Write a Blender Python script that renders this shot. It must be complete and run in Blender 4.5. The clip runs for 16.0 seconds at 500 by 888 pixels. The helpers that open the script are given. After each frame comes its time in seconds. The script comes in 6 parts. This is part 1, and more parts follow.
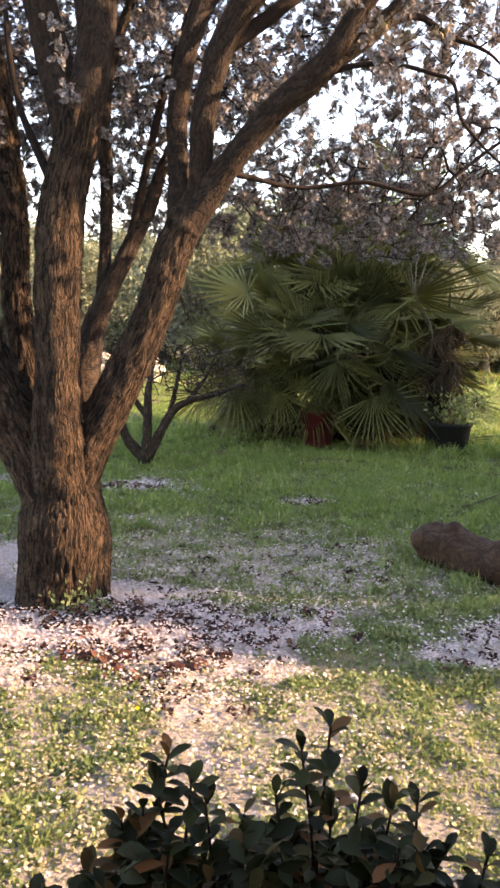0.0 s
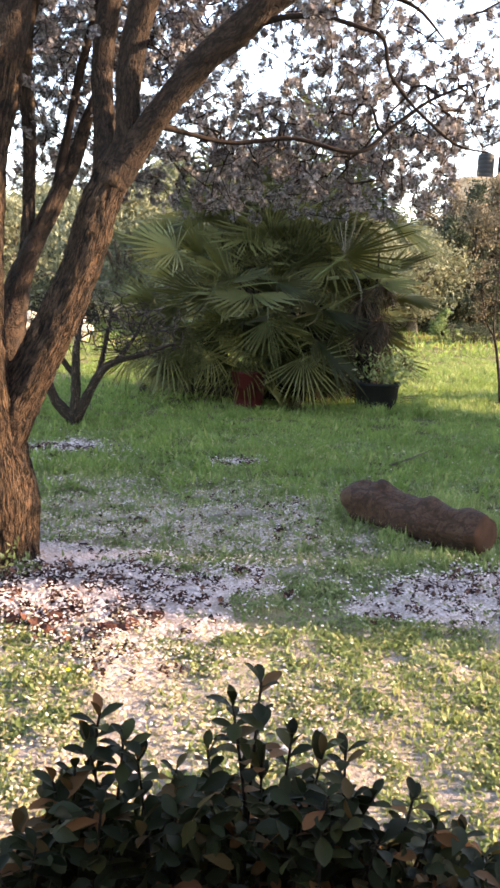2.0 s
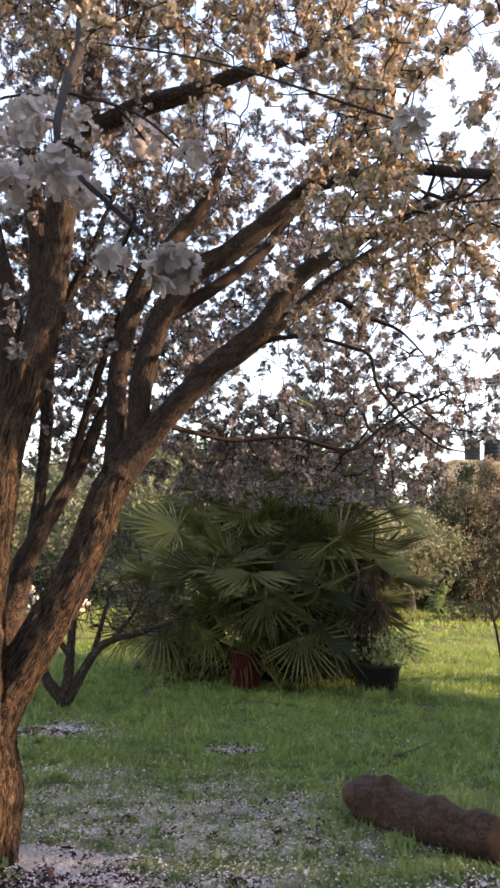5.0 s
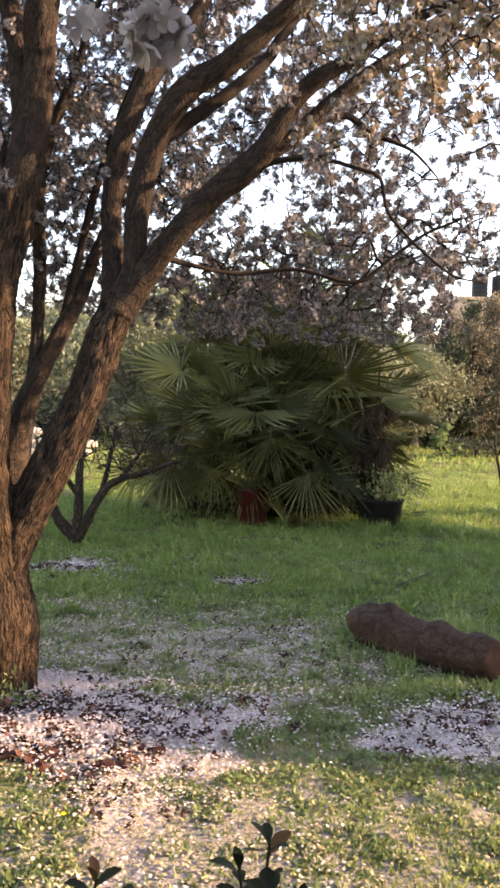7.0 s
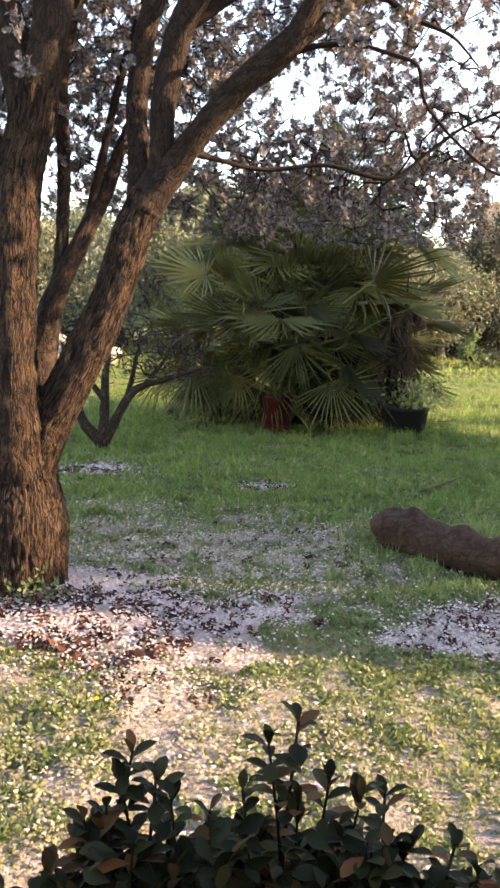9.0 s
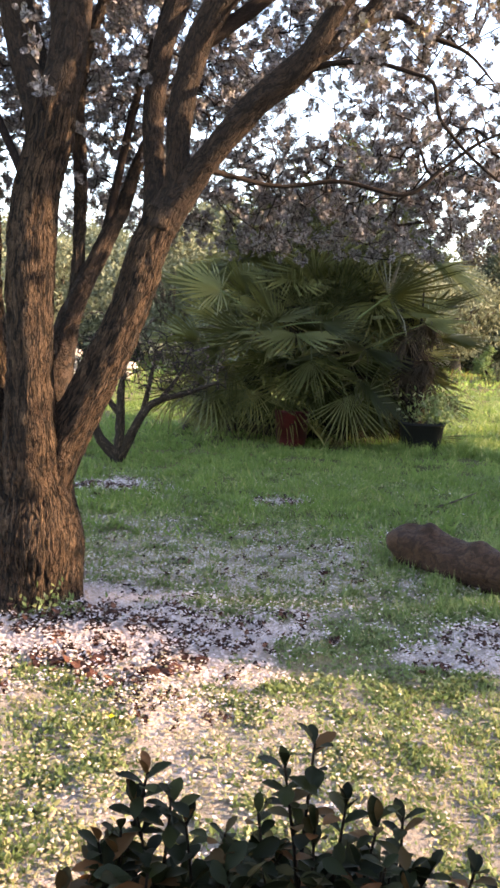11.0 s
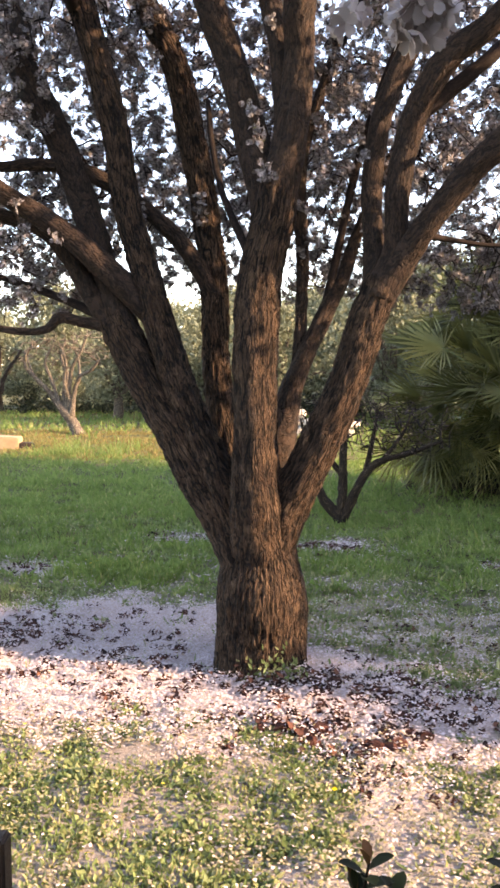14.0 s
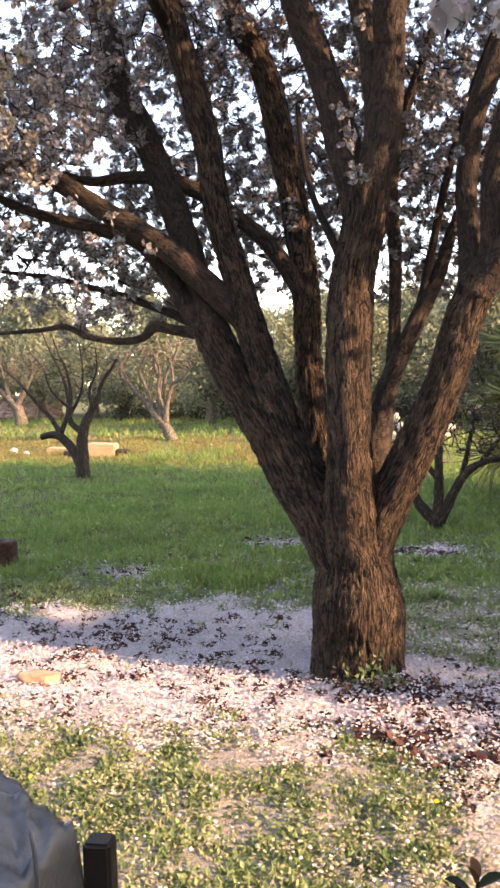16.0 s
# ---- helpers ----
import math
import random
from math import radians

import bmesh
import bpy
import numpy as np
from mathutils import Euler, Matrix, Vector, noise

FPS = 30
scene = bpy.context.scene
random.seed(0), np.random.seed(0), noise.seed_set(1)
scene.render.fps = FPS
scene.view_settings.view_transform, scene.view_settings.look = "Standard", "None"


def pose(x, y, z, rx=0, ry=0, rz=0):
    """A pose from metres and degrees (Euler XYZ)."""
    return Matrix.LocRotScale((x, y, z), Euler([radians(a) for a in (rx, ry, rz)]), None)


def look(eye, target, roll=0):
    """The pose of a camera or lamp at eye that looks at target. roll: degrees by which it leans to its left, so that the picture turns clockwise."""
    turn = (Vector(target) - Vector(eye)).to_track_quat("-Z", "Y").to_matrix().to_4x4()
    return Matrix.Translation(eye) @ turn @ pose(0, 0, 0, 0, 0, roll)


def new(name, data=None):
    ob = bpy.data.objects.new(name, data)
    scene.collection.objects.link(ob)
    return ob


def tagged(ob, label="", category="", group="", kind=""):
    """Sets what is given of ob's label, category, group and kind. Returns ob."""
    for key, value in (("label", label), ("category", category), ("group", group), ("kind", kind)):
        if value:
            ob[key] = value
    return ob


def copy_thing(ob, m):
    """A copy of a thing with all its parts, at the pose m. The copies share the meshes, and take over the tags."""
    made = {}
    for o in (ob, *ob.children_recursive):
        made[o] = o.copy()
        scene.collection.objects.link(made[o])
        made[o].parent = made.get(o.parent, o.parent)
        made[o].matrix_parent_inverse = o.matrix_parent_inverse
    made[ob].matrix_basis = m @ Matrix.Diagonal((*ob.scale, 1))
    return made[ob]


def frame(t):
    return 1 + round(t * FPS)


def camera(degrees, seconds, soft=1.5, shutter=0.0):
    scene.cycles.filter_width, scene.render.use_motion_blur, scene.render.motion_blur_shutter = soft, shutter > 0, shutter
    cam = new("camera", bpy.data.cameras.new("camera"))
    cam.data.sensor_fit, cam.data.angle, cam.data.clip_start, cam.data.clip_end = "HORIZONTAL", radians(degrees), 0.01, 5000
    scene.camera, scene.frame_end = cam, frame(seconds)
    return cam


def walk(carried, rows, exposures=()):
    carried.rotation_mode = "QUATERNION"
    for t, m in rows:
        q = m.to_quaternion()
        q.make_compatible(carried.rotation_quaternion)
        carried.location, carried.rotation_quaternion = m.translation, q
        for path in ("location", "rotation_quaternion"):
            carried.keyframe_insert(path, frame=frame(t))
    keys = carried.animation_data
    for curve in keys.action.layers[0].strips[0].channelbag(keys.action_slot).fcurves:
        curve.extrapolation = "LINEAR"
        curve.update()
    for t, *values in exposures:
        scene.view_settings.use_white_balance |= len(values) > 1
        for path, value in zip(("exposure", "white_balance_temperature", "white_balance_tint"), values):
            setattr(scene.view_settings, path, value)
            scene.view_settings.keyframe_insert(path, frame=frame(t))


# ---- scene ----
cam = camera(33.33, 16.0, soft=2.9)

PATH = [
    (0.0, 0.009, -0.022, 1.561, 82.50, -1.36, -0.00),
    (0.5, 0.014, -0.013, 1.557, 81.26, -1.22, -0.97),
    (1.0, 0.015, -0.009, 1.555, 80.23, -1.29, -2.57),
    (1.5, 0.011, -0.007, 1.555, 79.79, -1.60, -3.68),
    (2.0, 0.012, -0.012, 1.556, 79.90, -1.77, -4.72),
    (2.5, 0.017, -0.013, 1.561, 80.25, -1.77, -5.76),
    (3.0, 0.015, -0.036, 1.577, 83.06, -1.87, -6.23),
    (3.5, 0.016, -0.072, 1.594, 87.88, -1.78, -7.17),
    (4.0, 0.005, -0.106, 1.604, 92.15, -2.58, -7.05),
    (4.2, -0.009, -0.114, 1.604, 93.89, -2.83, -6.24),
    (5.3, -0.002, -0.090, 1.640, 98.90, -2.10, -4.60),
    (6.3, 0.003, -0.038, 1.655, 96.36, -1.25, -3.88),
    (6.5, 0.006, -0.026, 1.641, 93.51, -1.36, -4.18),
    (7.0, 0.006, 0.019, 1.608, 87.64, -1.57, -4.56),
    (7.5, 0.003, 0.034, 1.586, 84.06, -1.51, -4.60),
    (8.0, -0.001, 0.045, 1.570, 82.12, -1.77, -4.01),
    (8.5, -0.011, 0.041, 1.568, 81.26, -2.12, -3.17),
    (8.7, -0.013, 0.025, 1.567, 81.30, -2.06, -3.03),
    (10.8, -0.010, 0.036, 1.569, 82.30, -2.00, -2.31),
    (11.0, -0.014, 0.035, 1.575, 82.35, -1.84, -1.89),
    (11.5, -0.027, 0.038, 1.593, 82.73, -1.05, 1.53),
    (12.0, -0.011, 0.052, 1.618, 83.44, 0.37, 8.01),
    (12.5, 0.003, 0.042, 1.626, 84.61, 0.87, 11.62),
    (13.0, 0.007, 0.031, 1.623, 85.18, 0.46, 12.33),
    (13.5, 0.007, 0.027, 1.626, 85.46, 0.37, 12.51),
    (14.0, -0.003, 0.025, 1.628, 86.00, 0.25, 13.20),
    (14.5, -0.002, 0.019, 1.636, 86.63, 0.39, 13.86),
    (15.0, -0.008, 0.012, 1.634, 86.91, 0.49, 14.76),
    (15.5, -0.020, 0.016, 1.633, 86.69, 0.88, 17.39),
    (16.0, -0.018, 0.034, 1.631, 86.40, 1.36, 19.42),
]
EXPOSURES = [(0.0, 3.2, 9500.0, 25.5), (1.5, 3.43, 9000.0, 22.5), (3.0, 3.37, 8600.0, 20.0), (3.6, 3.23, 8750.0, 20.5), (4.2, 2.86, 9000.0, 22.5), (6.4, 2.97, 9650.0, 25.0), (7.5, 3.1, 9250.0, 23.0), (8.5, 3.17, 9200.0, 22.5), (11.0, 3.27, 8650.0, 20.5), (11.7, 3.33, 8650.0, 20.5), (12.6, 3.2, 8680.0, 24.0), (13.5, 3.13, 8850.0, 25.5), (16.0, 3.09, 9100.0, 26.5)]
walk(cam, [(t, pose(*p)) for t, *p in PATH], exposures=EXPOSURES)

# ---------------------------------------------------------------- world, sun
SUN_EL, SUN_AZ = 22.0, 94.0                  # height, and bearing from +y towards +x
SUN_DIR = Vector((math.sin(radians(SUN_AZ)) * math.cos(radians(SUN_EL)),
                  math.cos(radians(SUN_AZ)) * math.cos(radians(SUN_EL)), math.sin(radians(SUN_EL))))
world = bpy.data.worlds.new("sky")
scene.world = world
world.use_nodes = True
wn = world.node_tree.nodes
sky = wn.new("ShaderNodeTexSky")
sky.sky_type, sky.sun_disc = "NISHITA", False
sky.sun_elevation, sky.sun_rotation = radians(SUN_EL), radians(SUN_AZ)
sky.air_density, sky.dust_density, sky.ozone_density = 1.0, 0.5, 2.4
wn["Background"].inputs["Strength"].default_value = 0.14
world.node_tree.links.new(sky.outputs["Color"], wn["Background"].inputs["Color"])
sun = new("sun", bpy.data.lights.new("sun", "SUN"))
sun.data.energy, sun.data.angle, sun.data.color = 2.45, radians(0.8), (1.0, 0.83, 0.62)
sun.matrix_world = look(SUN_DIR * 60, (0, 0, 0))


# ---------------------------------------------------------------- helpers


def empty_thing(name, label, category, at=(0, 0, 0), group="", kind=""):
    ob = new(name)
    ob.location = at
    ob.empty_display_size = 0.2
    return tagged(ob, label, category, group, kind)


def mesh_of(name, verts, faces, material=None, smooth=False, uv=None):
    """A mesh from arrays; faces is an array of rows, or a list of such arrays."""
    me = bpy.data.meshes.new(name)
    verts = np.asarray(verts, dtype=np.float32)
    sets = faces if isinstance(faces, list) else [faces]
    sets = [np.asarray(f, dtype=np.int32) for f in sets if len(f)]
    me.vertices.add(len(verts))
    me.vertices.foreach_set("co", verts.ravel())
    loops = np.concatenate([f.ravel() for f in sets])
    sizes = np.concatenate([np.full(len(f), f.shape[1], dtype=np.int32) for f in sets])
    me.loops.add(len(loops))
    me.loops.foreach_set("vertex_index", loops)
    me.polygons.add(len(sizes))
    me.polygons.foreach_set("loop_start", np.concatenate([[0], np.cumsum(sizes)[:-1]]).astype(np.int32))
    me.polygons.foreach_set("use_smooth", np.full(len(sizes), smooth))
    if uv is not None:
        layer = me.uv_layers.new(name="UVMap")
        layer.data.foreach_set("uv", np.asarray(uv, dtype=np.float32)[loops].ravel())
    me.update(calc_edges=True)
    me.validate()
    if material:
        for m in (material if isinstance(material, (list, tuple)) else [material]):
            me.materials.append(m)
    return me


def part(name, data, parent, label="", at=None):
    """A mesh as one object under a thing or a part; data in world metres unless at is given."""
    ob = new(name, data)
    if parent is not None:
        ob.parent = parent
        if at is None:
            place = Vector((0, 0, 0))
            top = parent
            while top is not None:
                place += top.location
                top = top.parent
            ob.matrix_parent_inverse = Matrix.Translation(-place)
        else:
            ob.matrix_basis = at
    if label:
        tagged(ob, label)
    return ob


def bm_mesh(name, bm, material=None, smooth=False):
    me = bpy.data.meshes.new(name)
    bm.to_mesh(me)
    bm.free()
    for p in me.polygons:
        p.use_smooth = smooth
    if material:
        me.materials.append(material)
    return me


WAVES = np.random.default_rng(3).normal(size=(40, 2))
WPH = np.random.default_rng(4).uniform(0, 6.28, 40)


def wavy(x, y, scale, n0=0):
    """A cheap smooth noise of the plan, about -1 to 1."""
    out = 0
    for k in range(n0, n0 + 8):
        a = WAVES[k] / np.linalg.norm(WAVES[k]) * (0.6 + 0.12 * (k - n0)) * 6.28 / scale
        out = out + np.sin(a[0] * x + a[1] * y + WPH[k])
    return out / 3.2


def ground_z(x, y):
    """Height of the ground: gentle swells, tussocks, and the heap of litter at the tree's foot."""
    x, y = np.asarray(x, dtype=float), np.asarray(y, dtype=float)
    heap = 0.05 * np.exp(-((x + 0.45) / 0.55) ** 2 - ((y - 4.1) / 0.42) ** 2) + 0.03 * np.exp(-((x + 0.8) ** 2 + (y - 4.5) ** 2) / 0.06)
    far = np.clip((y - 10) / 14, 0, 1)
    return (0.018 + 0.05 * far) * wavy(x, y, 2.3) + 0.012 * wavy(x, y, 0.6, 8) + 0.006 * wavy(x, y, 0.22, 20) * np.clip((12 - y) / 4, 0, 1) + heap


def gauss(x, y, cx, cy, rx, ry):
    return np.exp(-((x - cx) / rx) ** 2 - ((y - cy) / ry) ** 2)


def inside_of(x, y, outline):
    """Metres inside (+) or outside (-) of a closed outline in the plan."""
    p = np.array(outline, dtype=float)
    q = np.roll(p, -1, 0)
    best, odd = np.full(np.shape(x), 1e9), np.zeros(np.shape(x), dtype=bool)
    for (ax, ay), (bx, by) in zip(p, q):
        t = np.clip(((x - ax) * (bx - ax) + (y - ay) * (by - ay)) / ((bx - ax) ** 2 + (by - ay) ** 2), 0, 1)
        best = np.minimum(best, np.hypot(x - ax - t * (bx - ax), y - ay - t * (by - ay)))
        odd ^= ((ay > y) != (by > y)) & (x < (bx - ax) * (y - ay) / (by - ay + 1e-12) + ax)
    return np.where(odd, best, -best)


CARPET = ((-5.6, 4.6), (-4.0, 5.4), (-2.95, 5.7), (-2.4, 6.1), (-1.6, 6.0), (-0.85, 5.25), (-0.12, 4.8), (0.5, 4.5), (0.62, 4.15), (0.3, 3.8), (0.0, 3.3), (-0.2, 3.05), (-0.6, 3.35), (-1.3, 3.5), (-2.0, 3.3), (-2.6, 3.3), (-4.2, 2.9))
SIDE_PATCH = ((0.9, 4.15), (1.4, 4.55), (1.95, 4.85), (3.0, 4.9), (3.0, 3.7), (1.5, 3.55), (1.12, 3.62), (0.86, 3.85))


def litter(x, y):
    """How thickly fallen petals lie on the carpet and the side patch, 0 to 1."""
    wob = 0.16 * wavy(x, y, 0.9, 16) + 0.12 * wavy(x, y, 0.32, 24) + 0.08 * wavy(x, y, 0.13, 4)
    a = np.clip((inside_of(x, y, CARPET) + wob) / 0.34 + 0.25, 0, 1)
    b = np.clip((inside_of(x, y, SIDE_PATCH) + 0.7 * wob) / 0.26 + 0.3, 0, 1) * 0.85
    return np.maximum(a, b)


def petal_cover(x, y):
    """How densely fallen petals lie at a place, 0 to 1."""
    x, y = np.asarray(x, dtype=float), np.asarray(y, dtype=float)
    wob = 0.30 * wavy(x, y, 0.45, 16) + 0.24 * wavy(x, y, 0.16, 24)
    thin = np.clip(0.72 + 0.25 * wavy(x, y, 0.7, 30) + 0.5 * wavy(x, y, 0.26, 12), 0.1, 0.95) * gauss(x, y, 0.1, 5.4, 1.35, 1.05) + 0.32 * gauss(x, y, -2.6, 6.7, 2.2, 0.7)
    spots = (0.95 * gauss(x, y, 0.6, 7.68, 0.24, 0.2) + 0.95 * gauss(x, y, -1.05, 8.25, 0.5, 0.4) + 0.8 * gauss(x, y, -3.55, 6.75, 0.5, 0.35)
             + 0.95 * gauss(x, y, -2.65, 8.55, 0.5, 0.32) + 0.7 * gauss(x, y, 0.95, 5.9, 0.22, 0.5) + 0.5 * gauss(x, y, -5.2, 6.9, 0.7, 0.4))
    front = np.clip((3.6 - y) / 0.5, 0, 1) * (0.18 + 0.5 * gauss(x, y, 0.3, 2.85, 0.5, 0.35) + 0.4 * gauss(x, y, -0.3, 2.5, 0.35, 0.7) - 0.22 * gauss(x, y, 1.2, 2.8, 0.5, 0.6))
    sole = np.maximum.reduce([litter(x, y) * 1.05, thin, spots, front])
    return np.clip(sole + wob * np.clip(sole * 2.2, 0, 1) * np.clip(1.12 - sole, 0.04, 1) - 0.04, 0, 1)


# ---------------------------------------------------------------- materials
def material(name, rough=0.8, spec=0.3):
    m = bpy.data.materials.new(name)
    m.use_nodes = True
    nt = m.node_tree
    b = nt.nodes["Principled BSDF"]
    b.inputs["Roughness"].default_value = rough
    b.inputs["Specular IOR Level"].default_value = spec
    return m, nt, b


def node(nt, kind, **inputs):
    n = nt.nodes.new(kind)
    for key, value in inputs.items():
        n.inputs[key.replace("_", " ")].default_value = value
    return n


def ramp(nt, source, stops):
    r = nt.nodes.new("ShaderNodeValToRGB")
    while len(r.color_ramp.elements) < len(stops):
        r.color_ramp.elements.new(0.5)
    for e, (at, col) in zip(r.color_ramp.elements, stops):
        e.position, e.color = at, (*col, 1)
    nt.links.new(source, r.inputs["Fac"])
    return r.outputs["Color"]


def mix(nt, fac, a, b, mode="MIX"):
    n = nt.nodes.new("ShaderNodeMix")
    n.data_type, n.blend_type, n.clamp_factor = "RGBA", mode, False
    for sock, value in ((0, fac), (6, a), (7, b)):
        if isinstance(value, (int, float)):
            n.inputs[sock].default_value = value
        elif isinstance(value, tuple):
            n.inputs[sock].default_value = (*value, 1)
        else:
            nt.links.new(value, n.inputs[sock])
    return n.outputs[2]


def coords(nt, which="Object", scale=(1, 1, 1)):
    c = nt.nodes.new("ShaderNodeTexCoord")
    mp = nt.nodes.new("ShaderNodeMapping")
    mp.inputs["Scale"].default_value = scale
    nt.links.new(c.outputs[which], mp.inputs["Vector"])
    return mp.outputs["Vector"]


def noise_tex(nt, vec, scale, detail=5, rough=0.6):
    n = node(nt, "ShaderNodeTexNoise", Scale=scale, Detail=detail, Roughness=rough)
    nt.links.new(vec, n.inputs["Vector"])
    return n.outputs["Fac"]


def bump(nt, b, height, strength, distance):
    n = node(nt, "ShaderNodeBump", Strength=strength, Distance=distance)
    nt.links.new(height, n.inputs["Height"])
    nt.links.new(n.outputs["Normal"], b.inputs["Normal"])


def fissure(nt, vec, scale, width):
    """0 in thin cracks that run along the bark, 1 on the plates between them."""
    n = noise_tex(nt, vec, scale, 2, 0.5)
    a = nt.nodes.new("ShaderNodeMath")
    a.operation = "SUBTRACT"
    nt.links.new(n, a.inputs[0])
    a.inputs[1].default_value = 0.5
    b = nt.nodes.new("ShaderNodeMath")
    b.operation = "ABSOLUTE"
    nt.links.new(a.outputs[0], b.inputs[0])
    return ramp(nt, b.outputs[0], [(0.0, (0, 0, 0)), (width, (1, 1, 1))])


def bark_material(name, dark, mid, light, along=7.0, around=40.0, depth=0.012):
    """Fissured bark; the uv is in metres round and along the stem."""
    m, nt, b = material(name, 0.9, 0.12)
    uv = coords(nt, "UV", (around, along, 1))
    ob = coords(nt, "Object")
    warp = node(nt, "ShaderNodeTexNoise", Scale=7.0, Detail=3.0)
    nt.links.new(ob, warp.inputs["Vector"])
    uv = mix(nt, 2.4, uv, warp.outputs["Color"], "ADD")
    plate = mix(nt, 1.0, fissure(nt, uv, 0.95, 0.17), fissure(nt, uv, 2.1, 0.16), "MULTIPLY")
    fine = noise_tex(nt, ob, 90, 5, 0.7)
    broad = noise_tex(nt, ob, 3.2, 3, 0.5)
    streak = noise_tex(nt, uv, 0.8, 6, 0.6)
    col = mix(nt, ramp(nt, streak, [(0.42, (0, 0, 0)), (0.66, (1, 1, 1))]), ramp(nt, plate, [(0.0, dark), (0.8, mid)]), ramp(nt, plate, [(0.0, dark), (0.8, light)]))
    col = mix(nt, 0.5, col, ramp(nt, fine, [(0.3, (0.45, 0.43, 0.42)), (0.7, (1.0, 1.0, 1.0))]), "MULTIPLY")
    col = mix(nt, 0.6, col, ramp(nt, broad, [(0.3, (0.62, 0.56, 0.5)), (0.7, (1.0, 0.97, 0.92))]), "MULTIPLY")
    nt.links.new(col, b.inputs["Base Color"])
    height = mix(nt, 0.25, mix(nt, 0.3, plate, streak), fine)
    bump(nt, b, height, 1.0, depth)
    return m


def plated_bark(name, dark, mid, light, around, along, depth, crack):
    """Old bark in stringy ridges with deep cracks between them; the uv is in metres round and along the stem."""
    m, nt, b = material(name, 0.85, 0.2)
    ob = coords(nt, "Object")
    uv = coords(nt, "UV", (around, along, 1))
    for scale, much in ((6.0, 0.9), (30.0, 0.5)):
        wob = node(nt, "ShaderNodeTexNoise", Scale=scale, Detail=3.0)
        nt.links.new(ob, wob.inputs["Vector"])
        uv = mix(nt, much, uv, wob.outputs["Color"], "ADD")
    plate = mix(nt, 1.0, fissure(nt, uv, 0.55, crack), fissure(nt, uv, 1.15, crack * 1.1), "MULTIPLY")
    plate = mix(nt, 0.5, plate, fissure(nt, uv, 2.4, crack * 1.2), "MULTIPLY")
    flake = noise_tex(nt, uv, 1.7, 6, 0.75)
    fine = noise_tex(nt, ob, 120, 5, 0.75)
    broad = noise_tex(nt, ob, 9.0, 5, 0.65)
    lift = mix(nt, 0.5, flake, broad)
    col = mix(nt, ramp(nt, lift, [(0.40, (0, 0, 0)), (0.66, (1, 1, 1))]), mid, light)
    col = mix(nt, plate, dark, col)
    col = mix(nt, 0.7, col, ramp(nt, fine, [(0.3, (0.45, 0.43, 0.41)), (0.7, (1.2, 1.17, 1.14))]), "MULTIPLY")
    nt.links.new(col, b.inputs["Base Color"])
    bump(nt, b, mix(nt, 0.25, mix(nt, 0.35, plate, flake), fine), 1.0, depth)
    return m


def leaf_material(name, stops, rough=0.5, through_col=None, through_fac=0.35, spec=0.4, by="island", patches=None):
    """Leaves and petals: a colour that varies from piece to piece, and light through them."""
    m, nt, b = material(name, rough, spec)
    if by == "island":
        g = nt.nodes.new("ShaderNodeNewGeometry")
        rnd = g.outputs["Random Per Island"]
    else:
        g = nt.nodes.new("ShaderNodeObjectInfo")
        rnd = g.outputs["Random"]
    col = ramp(nt, rnd, stops)
    n = noise_tex(nt, coords(nt, "Object"), 9, 3)
    col = mix(nt, 0.35, col, ramp(nt, n, [(0.3, (0.55, 0.55, 0.55)), (0.7, (1.0, 1.0, 1.0))]), "MULTIPLY")
    if patches:
        for scale, low, high in patches:
            broad = noise_tex(nt, coords(nt, "Object"), scale, 4, 0.6)
            col = mix(nt, 1.0, col, ramp(nt, broad, [(0.36, low), (0.64, high)]), "MULTIPLY")
    nt.links.new(col, b.inputs["Base Color"])
    t = nt.nodes.new("ShaderNodeBsdfTranslucent")
    if through_col:
        col = mix(nt, 0.5, col, through_col)
    nt.links.new(col, t.inputs["Color"])
    sh = nt.nodes.new("ShaderNodeMixShader")
    sh.inputs["Fac"].default_value = through_fac
    nt.links.new(b.outputs["BSDF"], sh.inputs[1])
    nt.links.new(t.outputs["BSDF"], sh.inputs[2])
    nt.links.new(sh.outputs["Shader"], nt.nodes["Material Output"].inputs["Surface"])
    return m


def plain_material(name, col, rough=0.7, spec=0.3, vary=0.4, scale=8.0, relief=0.004, metal=0.0):
    m, nt, b = material(name, rough, spec)
    ob = coords(nt, "Object")
    n1, n2 = noise_tex(nt, ob, scale, 6), noise_tex(nt, ob, scale * 9, 4, 0.7)
    c = mix(nt, vary, col, ramp(nt, n1, [(0.3, tuple(v * 0.45 for v in col)), (0.72, tuple(min(1, v * 1.35) for v in col))]))
    c = mix(nt, vary, c, ramp(nt, n2, [(0.3, (0.6, 0.6, 0.6)), (0.7, (1, 1, 1))]), "MULTIPLY")
    nt.links.new(c, b.inputs["Base Color"])
    b.inputs["Metallic"].default_value = metal
    bump(nt, b, n2, 0.6, relief)
    return m


